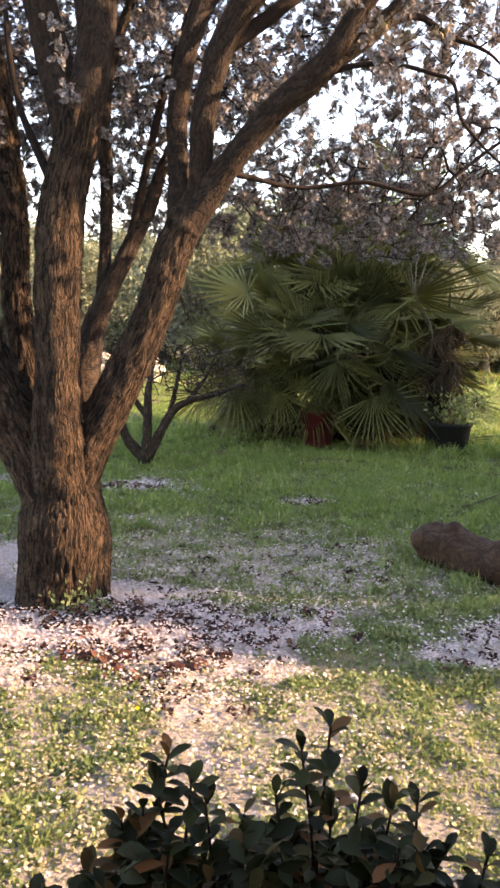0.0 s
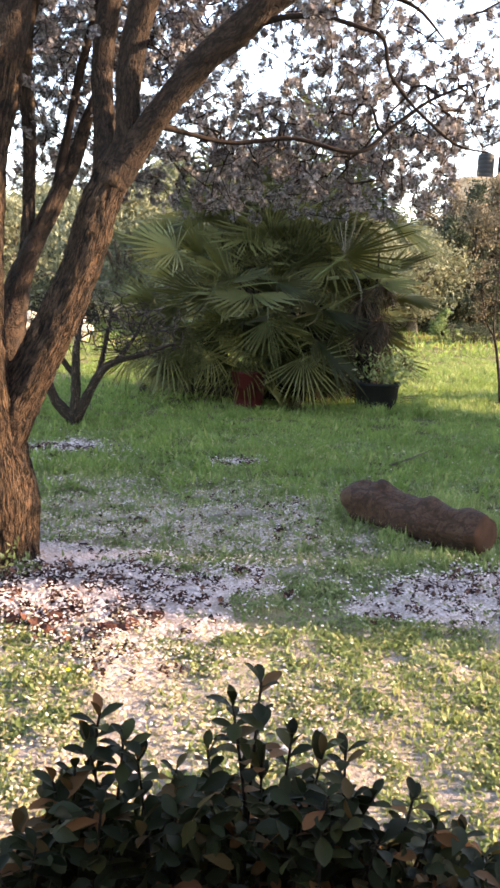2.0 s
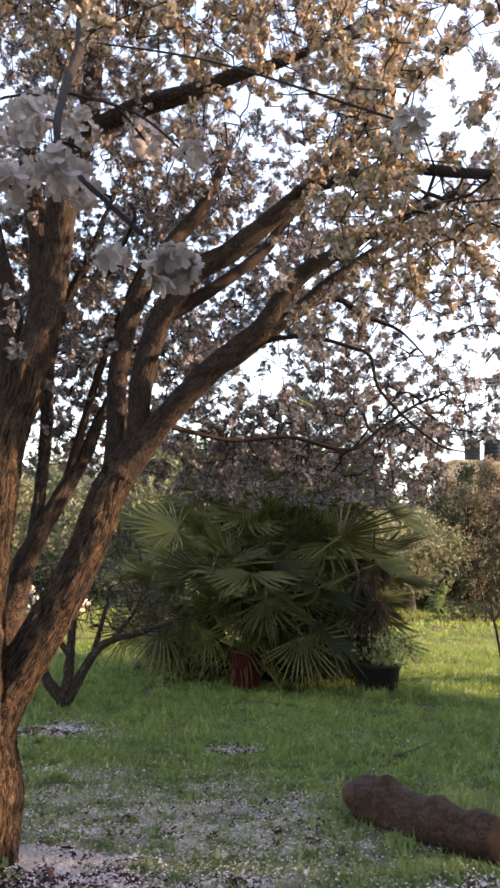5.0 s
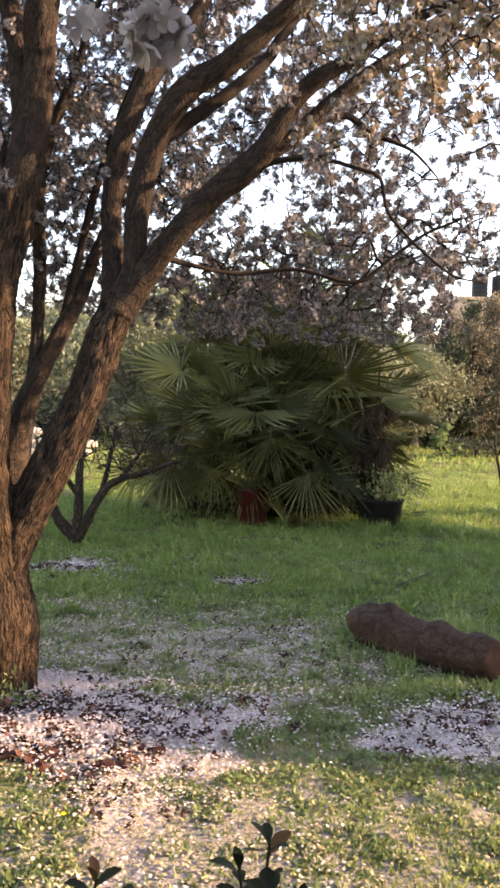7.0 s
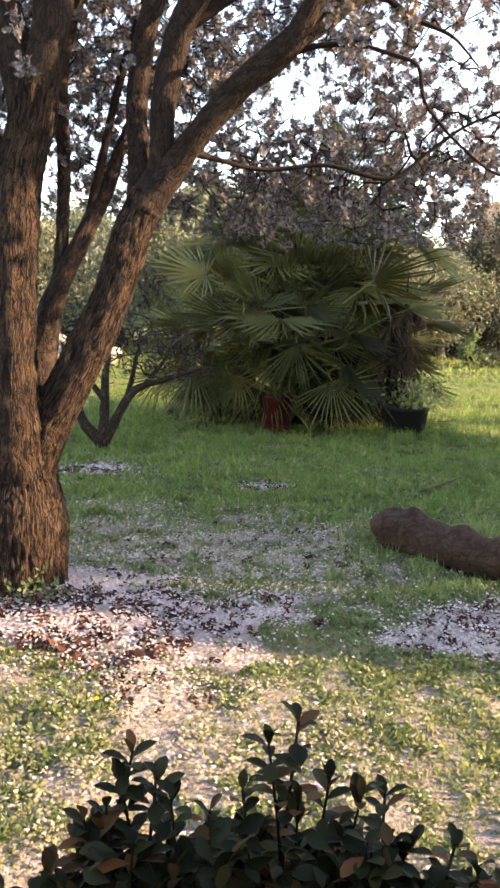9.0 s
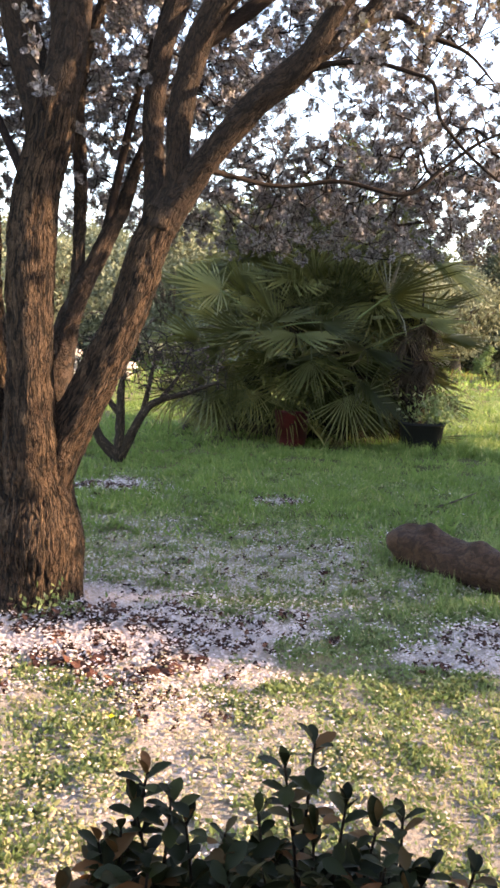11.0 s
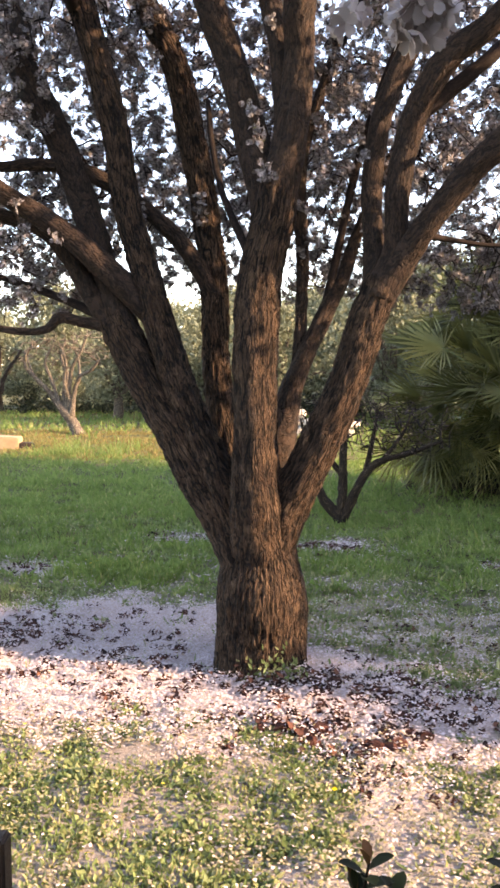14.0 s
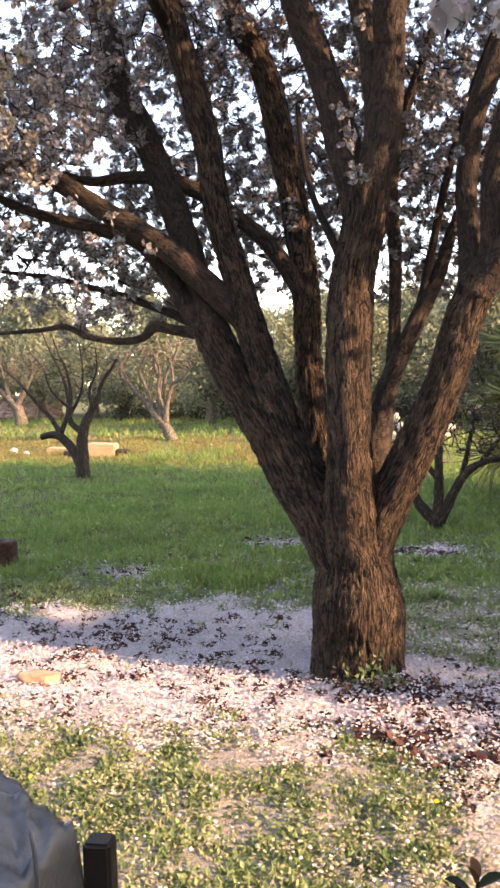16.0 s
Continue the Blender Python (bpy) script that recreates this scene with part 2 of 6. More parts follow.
ALMOND_BARK = plated_bark("almond_bark", (0.004, 0.0024, 0.0019), (0.032, 0.017, 0.0112), (0.17, 0.11, 0.072), 50.0, 7.0, 0.06, 0.05)
# almond bark darkened for the thinner limbs: the crown's shade is in the colour
SHADED_LIMB_BARK = plated_bark("shaded_limb_bark", (0.010, 0.0065, 0.005), (0.028, 0.017, 0.0125), (0.062, 0.040, 0.029), 40.0, 12.0, 0.012, 0.05)
GREY_BARK = bark_material("grey_bark", (0.06, 0.05, 0.04), (0.2, 0.165, 0.13), (0.42, 0.36, 0.3), 8.0, 40.0, 0.006)
DARK_BARK = bark_material("dark_bark", (0.018, 0.014, 0.012), (0.058, 0.044, 0.036), (0.14, 0.11, 0.085), 10.0, 60.0, 0.004)
TWIG = bark_material("twig_bark", (0.014, 0.010, 0.009), (0.032, 0.023, 0.020), (0.07, 0.05, 0.042), 20.0, 120.0, 0.001)
# white petals: far ones coloured dark as if backlit, near ones warm as if sunlit
SHADED_BLOSSOM = leaf_material("shaded_blossom", [(0.0, (0.058, 0.050, 0.053)), (0.3, (0.128, 0.116, 0.122)), (0.75, (0.31, 0.292, 0.302)), (1.0, (0.115, 0.098, 0.075))], 0.75, (0.34, 0.30, 0.29), 0.14, 0.08)
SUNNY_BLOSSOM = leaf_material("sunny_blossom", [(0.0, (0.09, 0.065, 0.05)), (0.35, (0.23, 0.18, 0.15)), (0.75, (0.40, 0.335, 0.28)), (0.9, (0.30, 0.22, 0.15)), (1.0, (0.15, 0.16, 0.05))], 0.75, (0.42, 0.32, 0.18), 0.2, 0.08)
NEAR_BLOSSOM = leaf_material("open_blossom", [(0.0, (0.22, 0.165, 0.15)), (0.5, (0.32, 0.27, 0.255)), (1.0, (0.40, 0.35, 0.335))], 0.7, (0.6, 0.48, 0.4), 0.25, 0.1)
CALYX = leaf_material("blossom_calyx", [(0.0, (0.08, 0.045, 0.042)), (0.7, (0.12, 0.075, 0.06)), (1.0, (0.13, 0.14, 0.05))], 0.7, None, 0.2, 0.1)
FALLEN = leaf_material("fallen_petal", [(0.0, (0.432, 0.329, 0.291)), (0.1, (0.508, 0.428, 0.418)), (0.7, (0.592, 0.526, 0.545)), (0.92, (0.517, 0.428, 0.395)), (1.0, (0.357, 0.244, 0.169))], 0.75, None, 0.15, 0.08)
GRASS = leaf_material("grass_blade", [(0.0, (0.10, 0.155, 0.05)), (0.5, (0.155, 0.22, 0.08)), (0.85, (0.22, 0.27, 0.115)), (0.96, (0.31, 0.31, 0.15)), (1.0, (0.42, 0.38, 0.22))], 0.6, (0.27, 0.36, 0.11), 0.36, 0.2, "island", [(0.55, (0.84, 0.88, 0.82), (1.12, 1.06, 1.0)), (2.6, (0.84, 0.86, 0.84), (1.12, 1.1, 1.08))])
MEADOW = leaf_material("meadow_blade", [(0.0, (0.069, 0.119, 0.033)), (0.5, (0.112, 0.175, 0.050)), (0.85, (0.169, 0.225, 0.075)), (1.0, (0.275, 0.263, 0.125))], 0.6, (0.22, 0.34, 0.07), 0.40, 0.2, "island", [(0.55, (0.84, 0.88, 0.82), (1.12, 1.06, 1.0)), (2.6, (0.84, 0.86, 0.84), (1.12, 1.1, 1.08))])
DRY_MEADOW = leaf_material("dry_meadow_blade", [(0.0, (0.085, 0.085, 0.026)), (0.5, (0.145, 0.12, 0.042)), (1.0, (0.24, 0.175, 0.075))], 0.7, (0.3, 0.24, 0.07), 0.3, 0.2)
STRAW = leaf_material("dry_grass_blade", [(0.0, (0.17, 0.21, 0.075)), (0.5, (0.27, 0.28, 0.125)), (1.0, (0.42, 0.37, 0.22))], 0.7, (0.40, 0.38, 0.16), 0.35, 0.2)
CLOVER = leaf_material("weed_leaf", [(0.0, (0.08, 0.12, 0.046)), (0.55, (0.135, 0.18, 0.075)), (0.85, (0.21, 0.24, 0.12)), (1.0, (0.34, 0.32, 0.19))], 0.55, (0.25, 0.32, 0.11), 0.3, 0.25, "island", [(0.55, (0.84, 0.88, 0.82), (1.12, 1.06, 1.0)), (2.6, (0.84, 0.86, 0.84), (1.12, 1.1, 1.08))])
OLD_PETAL = leaf_material("old_petal", [(0.0, (0.226, 0.197, 0.103)), (0.35, (0.291, 0.254, 0.155)), (0.75, (0.352, 0.305, 0.226)), (1.0, (0.414, 0.357, 0.301))], 0.9, None, 0.15, 0.03)
DEAD_LEAF = leaf_material("dead_leaf", [(0.0, (0.02, 0.013, 0.013)), (0.5, (0.045, 0.024, 0.021)), (0.85, (0.09, 0.04, 0.03)), (1.0, (0.17, 0.075, 0.05))], 0.8, None, 0.15, 0.12)
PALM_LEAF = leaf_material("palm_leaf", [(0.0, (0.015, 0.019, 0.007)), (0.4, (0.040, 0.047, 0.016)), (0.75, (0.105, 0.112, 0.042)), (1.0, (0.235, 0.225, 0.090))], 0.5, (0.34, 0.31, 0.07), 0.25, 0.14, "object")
# paler copy of the frond colour, for fans that should look sunlit
PALM_SUNLIT = leaf_material("sunlit_palm_leaf", [(0.0, (0.08, 0.092, 0.036)), (0.6, (0.125, 0.137, 0.058)), (1.0, (0.17, 0.18, 0.085))], 0.5, (0.3, 0.3, 0.1), 0.16, 0.12, "object")
PALM_DEAD = leaf_material("dead_palm_leaf", [(0.0, (0.028, 0.02, 0.013)), (0.6, (0.05, 0.035, 0.022)), (1.0, (0.10, 0.07, 0.042))], 0.8, None, 0.15, 0.2, "object")
PETIOLE = plain_material("palm_petiole", (0.11, 0.14, 0.05), 0.5, 0.4, 0.4, 20, 0.001)
PALM_FIBRE = plain_material("palm_fibre", (0.024, 0.017, 0.013), 0.95, 0.1, 0.6, 25, 0.02)
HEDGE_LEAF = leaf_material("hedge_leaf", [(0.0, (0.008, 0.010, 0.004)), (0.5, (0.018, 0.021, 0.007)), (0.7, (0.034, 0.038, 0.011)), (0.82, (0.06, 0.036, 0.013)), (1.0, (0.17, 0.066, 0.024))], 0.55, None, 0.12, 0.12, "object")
# hedge leaf colour again, darkened for the shade inside the hedge
SHADED_HEDGE_MASS = leaf_material("shaded_hedge_leaf_mass", [(0.0, (0.006, 0.008, 0.003)), (0.6, (0.016, 0.020, 0.007)), (0.82, (0.034, 0.033, 0.011)), (1.0, (0.13, 0.05, 0.02))], 0.55, None, 0.12, 0.12)
OLIVE_LEAF = leaf_material("olive_leaf", [(0.0, (0.085, 0.098, 0.059)), (0.5, (0.128, 0.140, 0.085)), (1.0, (0.207, 0.213, 0.140))], 0.65, (0.2, 0.2, 0.11), 0.22, 0.15)
SHRUB_DARK = leaf_material("dark_shrub_leaf", [(0.0, (0.018, 0.027, 0.016)), (0.6, (0.033, 0.046, 0.026)), (1.0, (0.065, 0.075, 0.038))], 0.55, None, 0.15, 0.2)
SHRUB_GREEN = leaf_material("bright_shrub_leaf", [(0.0, (0.05, 0.09, 0.03)), (0.6, (0.08, 0.13, 0.042)), (1.0, (0.15, 0.19, 0.07))], 0.55, (0.22, 0.28, 0.08), 0.25, 0.3)
BUSH_LEAF = leaf_material("bush_leaf", [(0.0, (0.058, 0.041, 0.038)), (0.6, (0.123, 0.090, 0.080)), (1.0, (0.246, 0.189, 0.160))], 0.7, None, 0.2, 0.15)
THICKET = leaf_material("thicket_leaf", [(0.0, (0.05, 0.045, 0.032)), (0.5, (0.095, 0.082, 0.055)), (1.0, (0.18, 0.15, 0.1))], 0.7, None, 0.2, 0.15)
SHRUB_DRY = leaf_material("dry_shrub_leaf", [(0.0, (0.14, 0.10, 0.07)), (0.6, (0.25, 0.19, 0.12)), (1.0, (0.38, 0.30, 0.2))], 0.7, None, 0.25, 0.2)


def ground_material():
    m, nt, b = material("meadow_soil", 0.95, 0.1)
    ob = coords(nt, "Object")
    att = nt.nodes.new("ShaderNodeAttribute")
    att.attribute_name = "petals"
    big = noise_tex(nt, ob, 0.35, 4)
    mid = noise_tex(nt, ob, 5, 6, 0.65)
    fine = noise_tex(nt, ob, 60, 5, 0.75)
    green = ramp(nt, mid, [(0.3, (0.03, 0.05, 0.015)), (0.55, (0.06, 0.09, 0.025)), (0.75, (0.11, 0.135, 0.043))])
    dry = ramp(nt, mid, [(0.3, (0.12, 0.13, 0.04)), (0.7, (0.30, 0.25, 0.11))])
    col = mix(nt, ramp(nt, big, [(0.52, (0, 0, 0)), (0.66, (1, 1, 1))]), green, dry)
    soil = ramp(nt, fine, [(0.3, (0.045, 0.024, 0.017)), (0.7, (0.16, 0.09, 0.06))])
    col = mix(nt, 0.35, col, soil)
    litter = ramp(nt, fine, [(0.30, (0.28, 0.20, 0.18)), (0.40, (0.44, 0.36, 0.35)), (0.65, (0.54, 0.47, 0.47))])
    col = mix(nt, att.outputs["Fac"], col, litter)
    col = mix(nt, 0.5, col, ramp(nt, fine, [(0.3, (0.5, 0.5, 0.5)), (0.7, (1, 1, 1))]), "MULTIPLY")
    nt.links.new(col, b.inputs["Base Color"])
    bump(nt, b, fine, 0.9, 0.02)
    return m


SOIL = ground_material()
LOG_WOOD = plated_bark("log_bark", (0.022, 0.0105, 0.007), (0.040, 0.0195, 0.012), (0.078, 0.043, 0.027), 14.0, 12.0, 0.008, 0.05)
LOG_END = plain_material("sawn_wood", (0.055, 0.028, 0.019), 0.85, 0.1, 0.5, 14, 0.004)
RED_PLASTIC = plain_material("red_plastic", (0.055, 0.006, 0.006), 0.6, 0.25, 0.35, 9, 0.002)
BLACK_PLASTIC = plain_material("black_plastic", (0.008, 0.0085, 0.008), 0.8, 0.15, 0.4, 12, 0.004)
GREY_SHEET = plain_material("grey_plastic_sheet", (0.09, 0.083, 0.076), 0.28, 0.5, 0.45, 5, 0.006)
DARK_WOOD = plain_material("dark_painted_wood", (0.028, 0.018, 0.013), 0.7, 0.2, 0.4, 30, 0.002)
TAN_WALL = plain_material("tan_render", (0.40, 0.29, 0.20), 0.9, 0.2, 0.4, 1.2, 0.01)
PALE_STONE = plain_material("pale_limestone", (0.50, 0.42, 0.34), 0.9, 0.2, 0.5, 3, 0.02)
PINK_STONE = plain_material("pinkish_fieldstone", (0.40, 0.27, 0.22), 0.9, 0.2, 0.55, 3, 0.02)
ORANGE_STONE = plain_material("orange_stone", (0.44, 0.23, 0.14), 0.9, 0.2, 0.5, 14, 0.006)
TIMBER = plain_material("pale_timber", (0.34, 0.23, 0.13), 0.8, 0.2, 0.4, 6, 0.004)
TANK_BLACK = plain_material("black_tank", (0.014, 0.016, 0.018), 0.7, 0.2, 0.3, 2, 0.004)
TANK_WHITE = plain_material("white_tank", (0.78, 0.78, 0.80), 0.5, 0.4, 0.2, 2, 0.004)
PLASTER = plain_material("house_plaster", (0.62, 0.56, 0.48), 0.9, 0.2, 0.3, 2, 0.006)
CABLE = plain_material("cable_black", (0.03, 0.03, 0.032), 0.6, 0.3, 0.2, 9, 0.001)
CLOD = plain_material("soil_clod", (0.07, 0.03, 0.024), 0.95, 0.1, 0.6, 30, 0.01)
YELLOW_PETAL = leaf_material("yellow_flower", [(0.0, (0.75, 0.55, 0.03)), (1.0, (0.85, 0.7, 0.08))], 0.6, None, 0.3, 0.2)


# ---------------------------------------------------------------- shapes
def smooth_path(nodes, step):
    """Catmull-Rom through nodes (x, y, z, r), cut into short steps."""
    p = np.asarray(nodes, dtype=float)
    p = np.vstack([2 * p[0] - p[1], p, 2 * p[-1] - p[-2]])
    out = []
    for i in range(1, len(p) - 2):
        n = max(2, int(np.linalg.norm(p[i + 1, :3] - p[i, :3]) / step))
        for t in np.arange(n) / n:
            a, b, c, d = p[i - 1], p[i], p[i + 1], p[i + 2]
            out.append(0.5 * (2 * b + (c - a) * t + (2 * a - 5 * b + 4 * c - d) * t * t + (3 * b - a - 3 * c + d) * t ** 3))
    out.append(p[-2])
    out = np.array(out)
    out[:, 3] = np.maximum(out[:, 3], 0.003)
    return out


def tube(path, sides, rough=0.0, seed=0, fiss=16.0, knots=0.0):
    """Verts, quads and uv of a tube along rows (x, y, z, r), with fissured bark of that depth."""
    pts, rad = path[:, :3], path[:, 3]
    tan = np.gradient(pts, axis=0)
    tan /= np.linalg.norm(tan, axis=1)[:, None] + 1e-9
    ref = np.array([-0.2, 0.97, 0.05])
    if abs(tan[0] @ ref) > 0.9:
        ref = np.array([0.0, 0.1, 1.0])
    n1 = ref - tan[0] * (tan[0] @ ref)
    n1 /= np.linalg.norm(n1)
    length = np.concatenate([[0], np.cumsum(np.linalg.norm(np.diff(pts, axis=0), axis=1))])
    ang = np.linspace(0, 2 * np.pi, sides + 1)
    round_r = float(np.median(rad))
    V = np.empty((len(pts), sides + 1, 3))
    UV = np.empty((len(pts), sides + 1, 2))
    for i in range(len(pts)):
        n1 = n1 - tan[i] * (tan[i] @ n1)
        n1 /= np.linalg.norm(n1)
        n2 = np.cross(tan[i], n1)
        r = np.full(sides + 1, rad[i])
        if rough > 0:
            for j in range(sides):
                ca, sa = math.cos(ang[j]), math.sin(ang[j])
                w = 0.5 * noise.noise((ca * 1.5 + seed, sa * 1.5, length[i] * 5))
                q = noise.noise((ca * rad[i] * fiss * 2.2 + w, sa * rad[i] * fiss * 2.2 + seed, length[i] * 8.0 + w))
                q2 = noise.noise((ca * rad[i] * fiss * 6, sa * rad[i] * fiss * 6 + seed, length[i] * 22))
                k = noise.noise((ca * 1.2 + seed * 3, sa * 1.2, length[i] * 2.4))
                r[j] += rough * (1.1 - 3.0 * abs(q)) + rough * 0.6 * q2 + (knots + 0.05) * rad[i] * k
            r[sides] = r[0]
        V[i] = pts[i] + r[:, None] * (np.cos(ang)[:, None] * n1 + np.sin(ang)[:, None] * n2)
        UV[i, :, 0] = ang * round_r
        UV[i, :, 1] = length[i]
    i, j = np.meshgrid(np.arange(len(pts) - 1), np.arange(sides), indexing="ij")
    a = i * (sides + 1) + j
    F = np.stack([a, a + 1, a + sides + 2, a + sides + 1], -1).reshape(-1, 4)
    return V.reshape(-1, 3), F, UV.reshape(-1, 2)


def tube_mesh(name, nodes, mat, sides=18, step=0.05, rough=0.0, seed=0, fiss=16.0, knots=0.0):
    p = smooth_path(nodes, step)
    ends = p[[0, -1]] * (1, 1, 1, 0.04)
    v, f, uv = tube(np.vstack([ends[:1] + (p[:1] - p[1:2]) * (0.3, 0.3, 0.3, 0), p, ends[1:] + (p[-1:] - p[-2:-1]) * (0.3, 0.3, 0.3, 0)]), sides, rough, seed, fiss, knots)
    return mesh_of(name, v, f, mat, True, uv)


def join(pieces):
    """One set of arrays out of several (verts, faces, uv)."""
    off, V, F, U = 0, [], [], []
    for v, f, u in pieces:
        V.append(v), F.append(f + off), U.append(u)
        off += len(v)
    return np.vstack(V), np.vstack(F), np.vstack(U)


def frames(dirs, spin):
    """Turns whose z axis is dirs, spun about it."""
    d = dirs / (np.linalg.norm(dirs, axis=1)[:, None] + 1e-9)
    ref = np.where(np.abs(d[:, 2:3]) > 0.9, np.array([[1.0, 0, 0]]), np.array([[0, 0, 1.0]]))
    x = np.cross(ref, d)
    x /= np.linalg.norm(x, axis=1)[:, None]
    y = np.cross(d, x)
    c, s = np.cos(spin)[:, None], np.sin(spin)[:, None]
    return np.stack([x * c + y * s, -x * s + y * c, d], axis=2)


def scatter(template, faces, pos, turns, size):
    """Many copies of a small template as arrays."""
    t = np.asarray(template, dtype=float)
    v = np.einsum("nij,kj->nki", turns, t) * np.asarray(size)[:, None, None] + np.asarray(pos)[:, None, :]
    out = []
    for f in (faces if isinstance(faces, list) else [faces]):
        f = np.asarray(f)
        out.append((f[None] + (np.arange(len(pos)) * len(t))[:, None, None]).reshape(-1, f.shape[1]))
    return v.reshape(-1, 3), out


def small_flower(cup=0.5):
    """Five kite petals of one quad each."""
    V, F = [], []
    for k in range(5):
        a = k * 2 * math.pi / 5
        ca, sa = math.cos(a), math.sin(a)
        for u, w, h in ((0.05, 0.0, 0.0), (0.65, -0.48, cup * 0.6), (1.0, 0.0, cup), (0.65, 0.48, cup * 0.6)):
            V.append((u * ca - w * sa, u * sa + w * ca, h))
        F.append((4 * k, 4 * k + 1, 4 * k + 2, 4 * k + 3))
    return np.array(V), np.array(F)


def far_flower(cup=0.45):
    """Five petals of one triangle each."""
    V, F = [], []
    for k in range(5):
        a = k * 2 * math.pi / 5
        ca, sa = math.cos(a), math.sin(a)
        for u, w, h in ((0.0, 0.0, 0.0), (0.92, -0.5, cup), (0.92, 0.5, cup)):
            V.append((u * ca - w * sa, u * sa + w * ca, h))
        F.append((3 * k, 3 * k + 1, 3 * k + 2))
    return np.array(V), np.array(F)


def grow(seeds, targets, step, wander, gen):
    """Joins every target to the nearest node grown so far, nearest first. Returns nodes and each one's parent."""
    cap = len(seeds) + 14 * len(targets) + 4000
    nodes = np.empty((cap, 3))
    nodes[:len(seeds)] = seeds
    parent = np.full(cap, -1)
    n = len(seeds)
    d = np.array([np.min(((seeds - t) ** 2).sum(1)) for t in targets])
    tips = []
    for k in np.argsort(d):
        t = targets[k]
        away = nodes[:n] - t
        near = int(np.argmin((away ** 2).sum(1)))
        gap = math.sqrt((away[near] ** 2).sum())
        if gap < step * 0.7 or n > cap - 60:
            continue
        m = min(40, max(1, int(gap / step)))
        a = nodes[near].copy()
        bend = gen.normal(size=3) * wander * gap
        last = near
        for i in range(1, m + 1):
            f = i / m
            p = a + (t - a) * f + bend * math.sin(math.pi * f) * (1 - 0.4 * f) + gen.normal(size=3) * step * 0.05
            nodes[n], parent[n] = p, last
            last = n
            n += 1
        tips.append(last)
    return nodes[:n], parent[:n], np.array(tips)


def twig_arrays(nodes, parent, first, thin, gain, sides=4, most=0.02):
    """Tapered prisms from every grown node to its parent; thickness by how much hangs on it."""
    n = len(nodes)
    load = np.ones(n)
    for i in range(n - 1, first - 1, -1):
        if parent[i] >= 0:
            load[parent[i]] += load[i] * 0.9
    rad = np.minimum(thin * load ** gain, most)
    child = np.arange(first, n)
    a, b = nodes[parent[child]], nodes[child]
    ra, rb = np.minimum(rad[parent[child]], rad[child] * 1.3), rad[child]
    turns = frames(b - a, np.zeros(len(child)))
    ang = np.arange(sides) * 2 * np.pi / sides
    ring = np.stack([np.cos(ang), np.sin(ang), np.zeros(sides)], 1)
    off = np.einsum("nij,kj->nki", turns, ring)
    over = (b - a) * 0.04
    v = np.concatenate([a[:, None] - over[:, None] + off * ra[:, None, None], b[:, None] + over[:, None] + off * rb[:, None, None]], 1).reshape(-1, 3)
    k = np.arange(sides)
    q = np.stack([k, (k + 1) % sides, (k + 1) % sides + sides, k + sides], 1)
    f = (q[None] + (np.arange(len(child)) * 2 * sides)[:, None, None]).reshape(-1, 4)
    uv = np.tile(np.concatenate([np.stack([ang * 0.02, np.zeros(sides)], 1), np.stack([ang * 0.02, np.full(sides, 0.1)], 1)]), (len(child), 1))
    return v, f, uv, load


LEAF_KITE = np.array([(0, 0, 0), (0.22, 0.05, 0.45), (0, 0, 1.0), (-0.22, 0.05, 0.45)])
ONE_QUAD = np.array([(0, 1, 2, 3)])


# ---------------------------------------------------------------- ground
def build_ground():
    fine = np.arange(-6.0, 5.01, 0.07)
    xs = np.concatenate([-np.geomspace(6.2, 900, 46)[::-1], fine, np.geomspace(5.2, 900, 46)])
    ys = np.concatenate([-np.geomspace(1.0, 300, 24)[::-1] + 1.6, np.arange(0.7, 10.0, 0.07), np.geomspace(10.1, 1800, 80)])
    X, Y = np.meshgrid(xs, ys)
    Z = ground_z(X, Y)
    v = np.stack([X, Y, Z], -1).reshape(-1, 3)
    i, j = np.meshgrid(np.arange(len(ys) - 1), np.arange(len(xs) - 1), indexing="ij")
    a = i * len(xs) + j
    f = np.stack([a, a + 1, a + len(xs) + 1, a + len(xs)], -1).reshape(-1, 4)
    me = mesh_of("ground", v, f, SOIL, True)
    at = me.attributes.new("petals", "FLOAT", "POINT")
    # petal cover, plus front ground coloured lighter against the shade between blades
    at.data.foreach_set("value", (np.maximum(petal_cover(X, Y), 0.5 * np.clip((4.0 - Y) / 0.5, 0, 1) * np.exp(-np.maximum(np.abs(X + 0.3) - 2.6, 0) * 1.6)) * np.exp(-np.maximum(Y - 12, 0)) * np.exp(-np.maximum(1.2 - Y, 0) * 3)).astype(np.float32).ravel())
    tagged(new("ground", me), "rough green meadow ground with soil and fallen petals", "ground", kind="structure")


build_ground()


def in_view(x, y):
    return (x > -0.80 * y - 1.5) & (x < 0.47 * y + 1.3)


